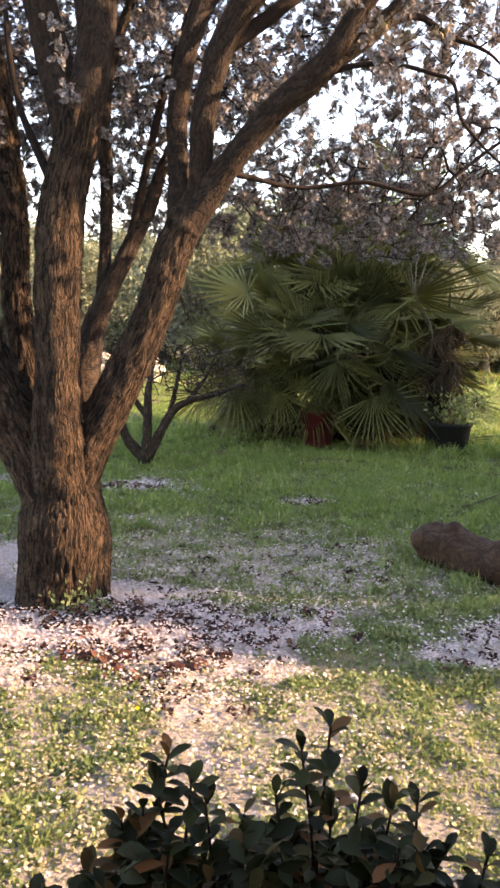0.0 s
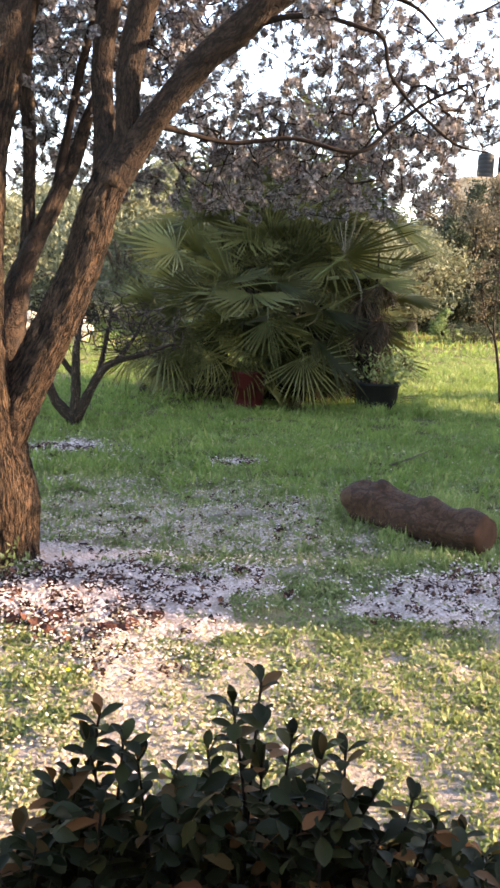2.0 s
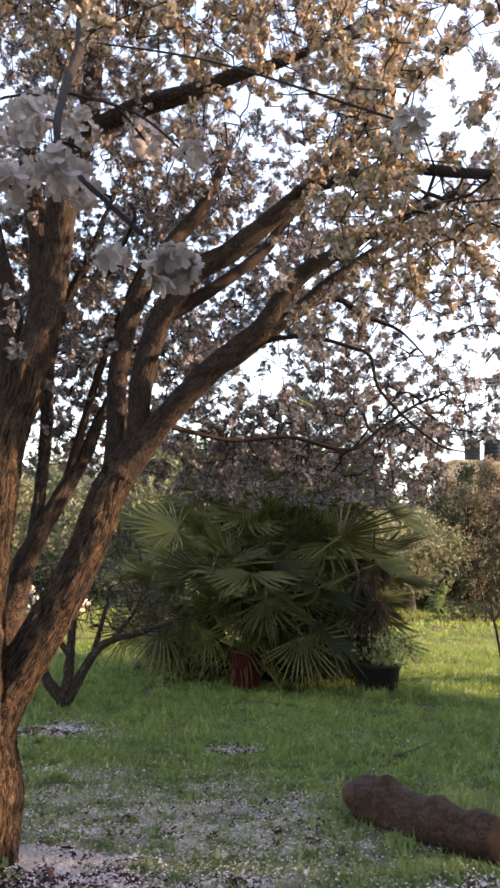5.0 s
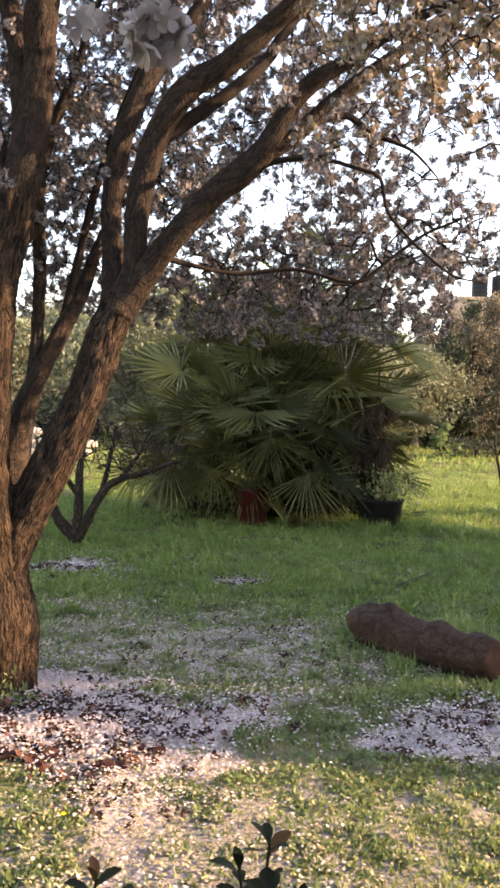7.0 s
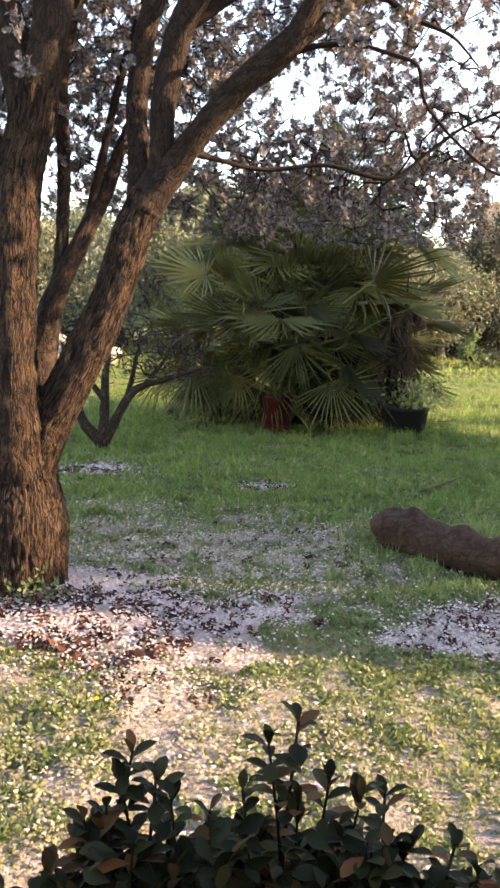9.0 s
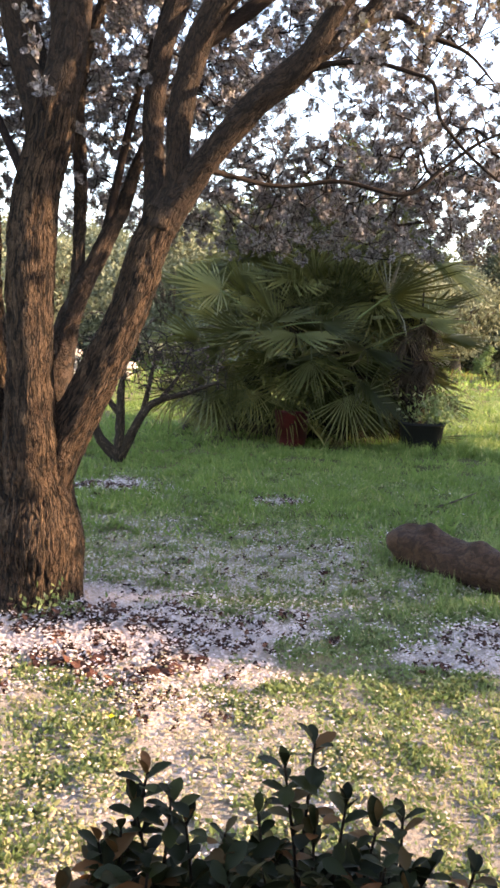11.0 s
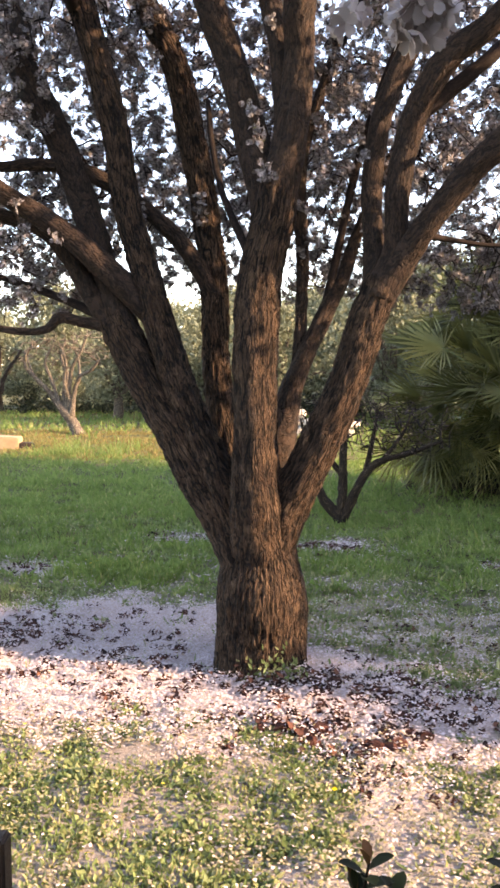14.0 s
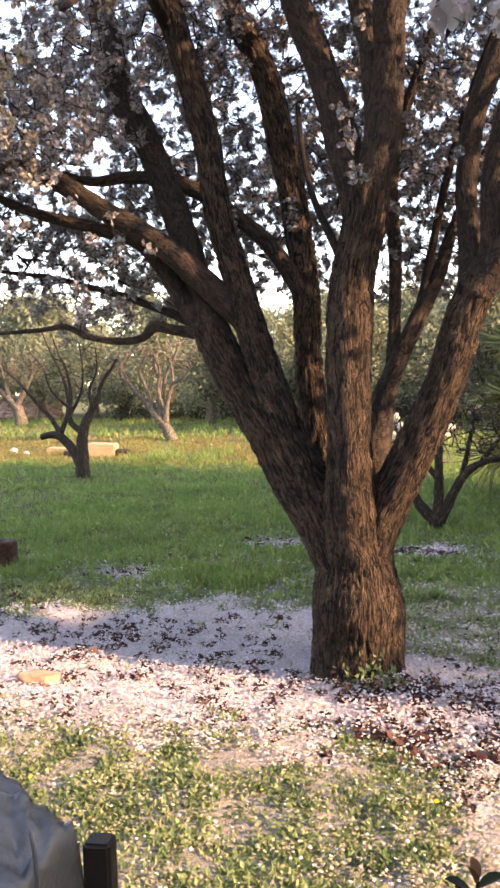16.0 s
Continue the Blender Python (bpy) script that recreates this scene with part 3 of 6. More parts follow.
def meadow():
    """Grass blades in three belts, broad weed leaves, petals and dead leaves lying on the ground."""
    blade = np.array([(-0.5, 0, 0), (0.5, 0, 0), (-0.36, 0.10, 0.5), (0.36, 0.10, 0.5), (0, 0.42, 0.95)])
    bf = [np.array([(0, 1, 3, 2)]), np.array([(2, 3, 4)])]
    gen = np.random.default_rng(21)

    def belt(n, x0, x1, y0, y1, tall, wide, bare, power=1.0, around=False, dry=False):
        y = y0 + (y1 - y0) * gen.random(n) ** power
        x = x0 + (x1 - x0) * gen.random(n)
        tuft = wavy(x, y, 0.32, 8) * 0.5 + wavy(x, y, 1.3, 16) * 0.5 + wavy(x, y, 0.12, 28) * 0.3 * (y < 9)
        keep = (in_view(x, y) != around) & (gen.random(n) < np.clip(1.02 - bare * petal_cover(x, y), 0.0, 1)) & (gen.random(n) < np.clip(0.7 + 0.65 * tuft, 0.06, 1))
        keep &= (x + 1.0) ** 2 + (y - 4.7) ** 2 > 0.09
        keep &= dry | (x > -3.5) | (np.abs(y - 22 - 0.8 * wavy(x, y, 2.0, 5)) > 4.6) | (gen.random(n) < 0.22)
        x, y, tuft = x[keep], y[keep], tuft[keep]
        n = len(x)
        h = tall * (0.5 + 0.8 * gen.random(n)) * np.clip(1 + 0.7 * tuft, 0.3, 2.2)
        lean = gen.normal(size=(n, 3)) * 0.38
        lean[:, 2] = 1
        t = frames(lean, gen.random(n) * 6.28)
        v = np.einsum("nij,nkj->nki", t, blade[None] * np.stack([np.full(n, wide) * (0.6 + 0.8 * gen.random(n)), h * 0.9, h], 1)[:, None, :])
        v += np.stack([x, y, ground_z(x, y) - 0.004], 1)[:, None, :]
        o = (np.arange(n) * 5)[:, None, None]
        return v.reshape(-1, 3), [(f[None] + o).reshape(-1, f.shape[1]) for f in bf]

    def lay(name, label, cat, belts, mat):
        off, V, F4, F3 = 0, [], [], []
        for v, (q, t) in belts:
            V.append(v), F4.append(q + off), F3.append(t + off)
            off += len(v)
        tagged(new(name, mesh_of(name, np.vstack(V), [np.vstack(F4), np.vstack(F3)], mat)), label, cat, kind="stuff")

    lay("grass", "short patchy green lawn grass with weeds", "grass",
        [belt(70000, -5.5, 4.5, 1.6, 5.0, 0.021, 0.0085, 1.04), belt(90000, -5.5, 4.5, 4.6, 8.0, 0.032, 0.008, 1.0),
         belt(9000, 0.95, 2.3, 4.5, 6.1, 0.075, 0.009, 0.6), belt(52000, 2.4, 11.0, 10.6, 22.0, 0.10, 0.017, 0.0)], GRASS)
    lay("meadow_grass", "taller dark green meadow grass under the trees", "grass",
        [belt(60000, -6.5, 6.5, 7.0, 11.4, 0.055, 0.010, 1.05), belt(60000, -9.0, 6.5, 7.0, 13.5, 0.07, 0.011, 1.0), belt(80000, -17.0, 10.0, 13.0, 24.0, 0.08, 0.017, 0.0), belt(32000, -36.0, 22.0, 23.0, 50.0, 0.2, 0.06, 0.0), belt(24000, -11.0, 9.0, -7.0, 9.0, 0.07, 0.02, 0.6, 1.0, True),
         belt(4500, -3.3, -2.2, 6.4, 7.3, 0.075, 0.011, 0.0), belt(2500, -4.9, -4.3, 6.3, 7.2, 0.08, 0.010, 0.0), belt(3500, -9.4, -7.2, 17.5, 20.0, 0.30, 0.02, 0.0), belt(2500, 2.3, 3.4, 10.6, 11.4, 0.16, 0.010, 0.0)], MEADOW)
    lay("dry_grass", "yellowish dry grass on the sunny meadow", "grass",
        [belt(80000, -22.0, -3.4, 17.0, 27.5, 0.09, 0.02, 0.0, 1.0, False, True), belt(18000, -36.0, 22.0, 27.0, 50.0, 0.15, 0.05, 0.0)], DRY_MEADOW)
    lay("lawn_straw", "yellow-green dry grass blades in the lawn", "grass",
        [belt(40000, -5.0, 3.0, 1.7, 3.7, 0.018, 0.012, 0.95), belt(7000, -3.0, 3.0, 4.0, 7.2, 0.03, 0.007, 0.6)], STRAW)

    # tufts of broad blades that stand out of the lawn, several leaves to a tuft
    def tufts(n, x0, x1, y0, y1, long, wide, leaves, bare, spread, rise=0.75):
        y = y0 + (y1 - y0) * gen.random(n)
        x = x0 + (x1 - x0) * gen.random(n)
        lump = wavy(x, y, 0.7, 8) * 0.6 + wavy(x, y, 0.24, 28) * 0.6
        keep = in_view(x, y) & (gen.random(n) < np.clip(1.0 - bare * petal_cover(x, y), 0.0, 1)) & (gen.random(n) < np.clip(0.45 + 0.6 * lump, 0.03, 1))
        keep &= (x + 1.0) ** 2 + (y - 4.7) ** 2 > 0.12
        x, y = x[keep], y[keep]
        big = 0.6 + 0.8 * gen.random(len(x))
        who = np.repeat(np.arange(len(x)), leaves)
        k = len(who)
        out = gen.normal(size=(k, 3)) * (0.75, 0.75, 0.25) + (0, 0, rise)
        p = np.stack([x[who] + gen.normal(size=k) * spread, y[who] + gen.normal(size=k) * spread, np.zeros(k)], 1)
        p[:, 2] = ground_z(p[:, 0], p[:, 1]) + 0.002
        kite = LEAF_KITE * (wide / 0.44, 1, 1)
        return scatter(kite, ONE_QUAD, p, frames(out, gen.random(k) * 6.28), long * big[who] * (0.6 + 0.7 * gen.random(k)))

    for name, label, mat, rows in (("weeds", "low broad-leaved green weeds in tufts between the grass", CLOVER,
                                    (tufts(38000, -5.0, 3.2, 1.7, 5.2, 0.025, 0.55, 11, 1.05, 0.030, 0.45), tufts(13000, -5.0, 4.2, 4.6, 9.4, 0.046, 0.36, 8, 0.95, 0.03))),
                                   ("grass_tussocks", "dark tussocks of longer meadow grass", MEADOW,
                                    (tufts(8000, -7.0, 6.0, 6.2, 13.0, 0.085, 0.2, 9, 1.1, 0.05), tufts(4500, -16.0, 9.0, 12.0, 18.0, 0.12, 0.2, 9, 0.0, 0.10)))):
        off, V, F = 0, [], []
        for v, (f,) in rows:
            V.append(v), F.append(f + off)
            off += len(v)
        tagged(new(name, mesh_of(name, np.vstack(V), np.vstack(F), mat)), label, "weeds" if name == "weeds" else "grass", kind="stuff")

    # petals
    n = 560000
    x, y = -6.0 + 9.2 * gen.random(n), 1.7 + 7.8 * gen.random(n)
    c = petal_cover(x, y)
    keep = in_view(x, y) & (gen.random(n) < 0.8 * c ** 1.2 * np.where((litter(x, y) < 0.3) & (y > 4.4) & (y < 7.2), 0.6, 1.0) + 0.007) & (gen.random(n) < np.where(y < 3.3, 0.17, 0.75))
    x, y = x[keep], y[keep]
    n = len(x)
    up = gen.normal(size=(n, 3)) * 0.24 + (0, 0, 1)
    pet = np.array([(-0.5, 0, 0.08), (0, -0.40, 0.0), (0.5, 0, 0.18), (0, 0.40, 0.0)])
    v, f = scatter(pet, ONE_QUAD, np.stack([x, y, ground_z(x, y) + 0.005 + 0.034 * gen.random(n) ** 1.5], 1), frames(up, gen.random(n) * 6.28), 0.011 + 0.012 * gen.random(n))
    tagged(new("fallen_petals", mesh_of("fallen_petals", v, f, FALLEN)), "carpet of fallen pinkish white almond petals", "petals", kind="stuff")

    # older cream petals and whole flowers, bigger, on the sunny front lawn
    n = 60000
    x, y = -4.0 + 6.8 * gen.random(n), 1.75 + 2.2 * gen.random(n)
    keep = in_view(x, y) & (gen.random(n) < np.clip(0.22 + 1.1 * (petal_cover(x, y) - 0.25) + 0.4 * wavy(x, y, 0.2, 8), 0.03, 0.9) * np.clip((3.9 - y) / 0.5, 0, 1))
    far_x, far_y = -1.4 + 3.4 * gen.random(40000), 4.5 + 2.6 * gen.random(40000)
    shed = (gen.random(40000) < petal_cover(far_x, far_y)) & (litter(far_x, far_y) < 0.4)
    x, y = np.concatenate([x[keep], far_x[shed]]), np.concatenate([y[keep], far_y[shed]])
    n = len(x)
    up = gen.normal(size=(n, 3)) * 0.3 + (0, 0, 1)
    v, f = scatter(pet, ONE_QUAD, np.stack([x, y, ground_z(x, y) + 0.006 + 0.03 * gen.random(n)], 1), frames(up, gen.random(n) * 6.28), 0.011 + 0.011 * gen.random(n))
    tagged(new("old_petals", mesh_of("old_petals", v, f, OLD_PETAL)), "cream withered petals scattered in short grass", "petals", kind="stuff")

    # dark maroon dead leaves and crumbs of soil on the petals, in loose clumps: how many, where, how wide, how large
    heaps = ((100, -0.3, 4.05, 0.5, 0.32, 1.0), (44, -0.45, 3.74, 0.28, 0.13, 1.35), (130, 0.15, 4.35, 0.28, 0.22, 0.6), (260, -2.7, 4.95, 0.95, 0.40, 1.1), (130, -1.9, 4.15, 0.8, 0.30, 0.8),
             (150, 1.75, 4.35, 0.45, 0.28, 0.95), (70, 1.3, 3.95, 0.25, 0.2, 0.4), (80, -0.75, 4.38, 0.24, 0.10, 0.7), (50, 0.3, 5.3, 0.6, 0.4, 0.5), (110, -1.05, 8.25, 0.36, 0.22, 1.1), (80, -2.65, 8.55, 0.34, 0.2, 1.1),
             (70, -3.6, 6.85, 0.5, 0.25, 0.9), (50, 0.6, 7.68, 0.17, 0.12, 0.95), (60, 0.1, 5.9, 0.7, 0.5, 0.7), (40, 0.9, 5.8, 0.25, 0.5, 0.7), (40, -0.25, 3.25, 0.2, 0.2, 0.5), (60, -2.0, 3.6, 0.8, 0.2, 0.35), (50, -4.6, 5.6, 0.4, 0.3, 0.9))
    centres = np.vstack([np.stack([gen.normal(cx, sx, m), gen.normal(cy, sy, m)], 1) for m, cx, cy, sx, sy, big in heaps])
    sizes = np.concatenate([big * (0.45 + 1.2 * gen.random(m) ** 2.2) for m, cx, cy, sx, sy, big in heaps])
    keep = (centres[:, 0] + 1.0) ** 2 + (centres[:, 1] - 4.7) ** 2 > 0.07
    keep &= (litter(centres[:, 0], centres[:, 1]) > 0.45) | (centres[:, 1] > 5.1)
    centres, sizes = centres[keep], sizes[keep]
    who = np.repeat(np.arange(len(centres)), 3)
    x, y = (centres[who] + gen.normal(size=(len(who), 2)) * 0.014 * sizes[who, None]).T
    n = len(x)
    lump = np.array([(1, 0, 0.0), (0.3, 0.9, 0), (-0.8, 0.6, 0), (-0.8, -0.6, 0), (0.3, -0.9, 0), (0.5, 0.2, 0.55), (-0.3, 0.4, 0.6), (-0.3, -0.4, 0.5)])
    tri = np.array([(0, 1, 5), (3, 4, 7), (5, 6, 7)])
    quad = np.array([(1, 2, 6, 5), (2, 3, 7, 6), (4, 0, 5, 7)])
    v, f = scatter(lump, [quad, tri], np.stack([x, y, ground_z(x, y)], 1), frames(gen.normal(size=(n, 3)) * 0.25 + (0, 0, 1), gen.random(n) * 6.28), (0.014 + 0.016 * gen.random(n)) * sizes[who])
    tagged(new("soil_clods", mesh_of("soil_clods", v, f, CLOD)), "crumbled reddish brown soil clods among petals", "soil", kind="stuff")
    who = np.repeat(np.arange(len(centres)), 5)
    x, y = (centres[who] + gen.normal(size=(len(who), 2)) * 0.026 * sizes[who, None]).T
    n = len(x)
    up = gen.normal(size=(n, 3)) * 0.4 + (0, 0, 1)
    leaf = np.array([(-1, 0, 0.25), (-0.3, -0.6, 0), (-0.3, 0.6, 0.0), (0.4, -0.5, 0.05), (0.4, 0.5, 0.05), (1, 0, 0.4)])
    lf = [np.array([(1, 3, 4, 2)]), np.array([(0, 1, 2), (3, 5, 4)])]
    v, f = scatter(leaf, lf, np.stack([x, y, ground_z(x, y) + 0.012 + 0.015 * gen.random(n)], 1), frames(up, gen.random(n) * 6.28), (0.011 + 0.016 * gen.random(n) ** 1.6) * (0.55 + 0.45 * sizes[who]))
    tagged(new("dead_leaves", mesh_of("dead_leaves", v, f, DEAD_LEAF)), "scattered curled reddish brown dead leaves", "leaves", kind="stuff")
    disc = np.array([(-0.5, 0, 0.0), (0, -0.42, 0.06), (0.5, 0, 0.0), (0, 0.42, 0.06)])

    # a few yellow flowers
    n = 34
    x, y = gen.normal(-1.9, 0.9, n), gen.normal(3.0, 0.5, n)
    x[:18], y[:18] = gen.normal(-2.9, 0.25, 18), gen.normal(6.9, 0.2, 18)
    v, f = scatter(disc, ONE_QUAD, np.stack([x, y, ground_z(x, y) + 0.05], 1), frames(gen.normal(size=(n, 3)) * 0.3 + (0, 0, 1), gen.random(n) * 6), 0.016 + 0.012 * gen.random(n))
    tagged(new("yellow_flowers", mesh_of("yellow_flowers", v, f, YELLOW_PETAL)), "few small yellow wild flowers in the grass", "flowers", kind="stuff")


meadow()


# ---------------------------------------------------------------- the almond tree
def build_almond():
    tree = empty_thing("almond_tree", "old blossoming almond tree with a thick fissured brown trunk", "tree", (-1.01, 4.7, 0))
    trunk = [(-1.09, 4.93, -0.16, 0.30), (-1.09, 4.94, -0.02, 0.272), (-1.09, 4.95, 0.16, 0.270), (-1.09, 4.95, 0.32, 0.276),
             (-1.09, 4.95, 0.45, 0.258), (-1.09, 4.95, 0.58, 0.222), (-1.09, 4.95, 0.74, 0.198), (-1.10, 4.96, 0.93, 0.19), (-1.10, 4.98, 1.08, 0.16), (-1.09, 5.0, 1.18, 0.09)]
    part("trunk", tube_mesh("trunk", trunk, ALMOND_BARK, 230, 0.010, 0.008, 3, 30, 0.05), tree)
    limbs = [
        [(-1.18, 4.95, 0.60, 0.172), (-1.32, 4.93, 0.86, 0.155), (-1.56, 4.90, 1.28, 0.138), (-1.83, 4.88, 1.73, 0.116), (-1.96, 4.87, 1.98, 0.105), (-2.02, 4.87, 2.1, 0.07)],
        [(-1.90, 4.87, 1.86, 0.087), (-2.10, 4.85, 2.14, 0.063), (-2.24, 4.80, 2.40, 0.053), (-2.38, 4.75, 2.57, 0.046), (-2.58, 4.70, 2.65, 0.040), (-2.95, 4.55, 2.75, 0.03), (-3.4, 4.4, 2.95, 0.015)],
        [(-1.88, 4.87, 1.82, 0.100), (-2.06, 4.90, 2.33, 0.085), (-2.22, 4.95, 2.77, 0.084), (-2.43, 5.00, 3.25, 0.092), (-2.67, 5.05, 3.68, 0.092), (-2.74, 5.10, 4.01, 0.085), (-2.95, 5.1, 4.6, 0.05), (-3.1, 5.0, 5.1, 0.02)],
        [(-1.74, 4.87, 2.07, 0.080), (-2.10, 4.70, 2.44, 0.069), (-2.30, 4.60, 2.60, 0.062), (-2.54, 4.50, 2.76, 0.056), (-2.84, 4.45, 2.95, 0.054), (-3.13, 4.40, 3.03, 0.048), (-3.6, 4.3, 3.2, 0.03), (-4.1, 4.2, 3.4, 0.012)],
        [(-1.22, 4.90, 0.76, 0.125), (-1.35, 4.86, 1.12, 0.101), (-1.51, 4.84, 1.47, 0.094), (-1.65, 4.84, 1.87, 0.088), (-1.76, 4.84, 2.25, 0.086), (-1.88, 4.85, 2.66, 0.077), (-1.96, 4.85, 3.17, 0.078), (-2.08, 4.85, 3.62, 0.077), (-2.19, 4.85, 4.00, 0.072), (-2.35, 4.7, 4.7, 0.04), (-2.4, 4.5, 5.2, 0.015)],
        [(-1.25, 5.10, 0.85, 0.13), (-1.43, 5.25, 1.55, 0.088), (-1.47, 5.30, 2.14, 0.084), (-1.53, 5.35, 2.66, 0.081), (-1.66, 5.40, 3.31, 0.082), (-1.77, 5.40, 3.76, 0.080), (-1.98, 5.40, 4.20, 0.066), (-2.2, 5.6, 4.9, 0.03)],
        [(-1.46, 5.28, 2.20, 0.058), (-1.66, 5.15, 2.55, 0.051), (-1.94, 5.05, 2.80, 0.048), (-2.24, 5.00, 2.98, 0.045), (-2.52, 4.90, 3.01, 0.038), (-2.80, 4.80, 3.0, 0.028), (-3.3, 4.6, 3.2, 0.014)],
        [(-1.10, 4.92, 0.55, 0.18), (-1.08, 4.78, 0.96, 0.142), (-1.08, 4.74, 1.30, 0.121), (-1.07, 4.72, 1.79, 0.122), (-1.04, 4.72, 2.27, 0.116), (-0.96, 4.72, 2.59, 0.114), (-0.92, 4.72, 2.82, 0.10)],
        [(-0.98, 4.73, 2.45, 0.092), (-1.03, 4.77, 2.74, 0.094), (-1.10, 4.80, 3.00, 0.095), (-1.21, 4.82, 3.43, 0.087), (-1.35, 4.85, 3.81, 0.086), (-1.52, 4.9, 4.3, 0.06), (-1.7, 4.9, 5.0, 0.02)],
        [(-0.95, 4.72, 2.66, 0.105), (-0.86, 4.70, 3.04, 0.096), (-0.81, 4.68, 3.40, 0.080), (-0.80, 4.64, 3.65, 0.080), (-0.75, 4.60, 3.94, 0.074), (-0.67, 4.55, 4.19, 0.064), (-0.66, 4.48, 4.7, 0.04), (-0.7, 4.4, 5.3, 0.012)],
        [(-0.88, 4.72, 3.02, 0.070), (-0.93, 4.80, 3.49, 0.066), (-1.01, 4.90, 3.80, 0.062), (-1.08, 4.95, 4.08, 0.055), (-1.15, 5.1, 4.7, 0.025)],
        [(-0.70, 4.57, 4.10, 0.060), (-0.41, 4.50, 4.26, 0.058), (-0.06, 4.42, 4.36, 0.050), (0.23, 4.35, 4.47, 0.036), (0.48, 4.30, 4.54, 0.026), (0.9, 4.1, 4.7, 0.012)],
        [(-1.09, 4.95, 0.60, 0.165), (-0.93, 4.90, 0.91, 0.135), (-0.76, 4.85, 1.21, 0.116), (-0.555, 4.82, 1.65, 0.103), (-0.44, 4.80, 2.00, 0.098), (-0.35, 4.78, 2.22, 0.085)],
        [(-0.40, 4.80, 2.10, 0.075), (-0.41, 4.85, 2.39, 0.059), (-0.43, 4.90, 2.75, 0.057), (-0.38, 4.92, 3.13, 0.061), (-0.26, 4.95, 3.45, 0.060), (-0.12, 5.0, 3.70, 0.05), (0.04, 5.02, 3.94, 0.042), (0.2, 5.1, 4.4, 0.02)],
        [(-0.38, 4.78, 2.12, 0.090), (-0.29, 4.76, 2.37, 0.067), (-0.27, 4.72, 2.70, 0.064), (-0.18, 4.68, 3.07, 0.068), (-0.02, 4.62, 3.32, 0.070), (0.19, 4.55, 3.44, 0.062), (0.42, 4.50, 3.64, 0.053), (0.63, 4.45, 3.84, 0.044), (0.87, 4.40, 4.11, 0.031), (1.1, 4.3, 4.4, 0.014)],
        [(-0.17, 4.68, 3.06, 0.045), (0.21, 4.80, 3.38, 0.037), (0.43, 4.90, 3.61, 0.035), (0.57, 4.95, 3.85, 0.032), (0.85, 5.00, 4.20, 0.02)],
        [(-0.40, 4.80, 2.10, 0.095), (-0.22, 4.74, 2.35, 0.073), (-0.09, 4.68, 2.52, 0.069), (0.12, 4.60, 2.75, 0.069), (0.30, 4.55, 2.89, 0.070), (0.41, 4.50, 3.00, 0.060), (0.51, 4.45, 3.18, 0.047), (0.64, 4.40, 3.32, 0.044), (0.82, 4.35, 3.42, 0.035), (1.01, 4.30, 3.54, 0.026), (1.4, 4.1, 3.7, 0.012)],
        [(0.37, 4.52, 2.95, 0.055), (0.56, 4.50, 3.07, 0.046), (0.77, 4.50, 3.27, 0.039), (0.98, 4.50, 3.44, 0.033), (1.19, 4.50, 3.61, 0.025), (1.5, 4.50, 3.9, 0.014)],
        [(0.28, 4.56, 2.88, 0.024), (0.50, 4.50, 2.94, 0.016), (0.71, 4.45, 2.94, 0.013), (0.91, 4.40, 2.88, 0.011), (1.01, 4.40, 2.84, 0.010), (1.05, 4.40, 2.68, 0.009), (1.14, 4.40, 2.57, 0.008), (1.25, 4.40, 2.47, 0.007), (1.42, 4.40, 2.35, 0.006), (1.58, 4.40, 2.32, 0.004)],
        [(-0.16, 4.72, 2.45, 0.024), (0.05, 4.90, 2.43, 0.014), (0.31, 5.00, 2.41, 0.012), (0.65, 5.00, 2.45, 0.012), (1.02, 5.00, 2.39, 0.012), (1.23, 5.00, 2.54, 0.011), (1.43, 5.00, 2.69, 0.009), (1.67, 5.00, 2.80, 0.006)],
        [(0.54, 4.50, 3.05, 0.030), (0.69, 4.60, 3.18, 0.020), (0.87, 4.70, 3.26, 0.018), (1.04, 4.75, 3.19, 0.017), (1.28, 4.80, 3.12, 0.009), (1.46, 4.85, 2.98, 0.004)],
        [(-1.06, 5.05, 0.95, 0.11), (-0.97, 5.25, 1.55, 0.075), (-0.93, 5.32, 1.77, 0.041), (-0.92, 5.40, 2.14, 0.036), (-0.92, 5.42, 2.54, 0.039), (-0.94, 5.45, 2.94, 0.038), (-0.89, 5.50, 3.28, 0.033), (-0.75, 5.55, 3.71, 0.024), (-0.6, 5.7, 4.3, 0.012)],
        [(-1.05, 5.08, 1.0, 0.05), (-0.95, 5.24, 1.6, 0.060), (-0.77, 5.40, 2.08, 0.054), (-0.66, 5.50, 2.34, 0.048), (-0.59, 5.55, 2.58, 0.037), (-0.43, 5.60, 2.98, 0.023), (-0.2, 5.8, 3.5, 0.012)],
        [(-0.77, 5.41, 2.08, 0.033), (-0.69, 5.50, 2.54, 0.026), (-0.59, 5.55, 3.01, 0.025), (-0.45, 5.60, 3.49, 0.024), (-0.32, 5.60, 3.83, 0.014)],
        [(-1.95, 4.87, 1.99, 0.047), (-2.17, 4.80, 2.02, 0.032), (-2.30, 4.76, 2.05, 0.034), (-2.38, 4.74, 1.98, 0.024), (-2.52, 4.70, 1.965, 0.022), (-2.73, 4.70, 2.00, 0.019), (-2.9, 4.70, 2.07, 0.018), (-3.05, 4.70, 2.06, 0.016), (-3.40, 4.70, 2.05, 0.011)],
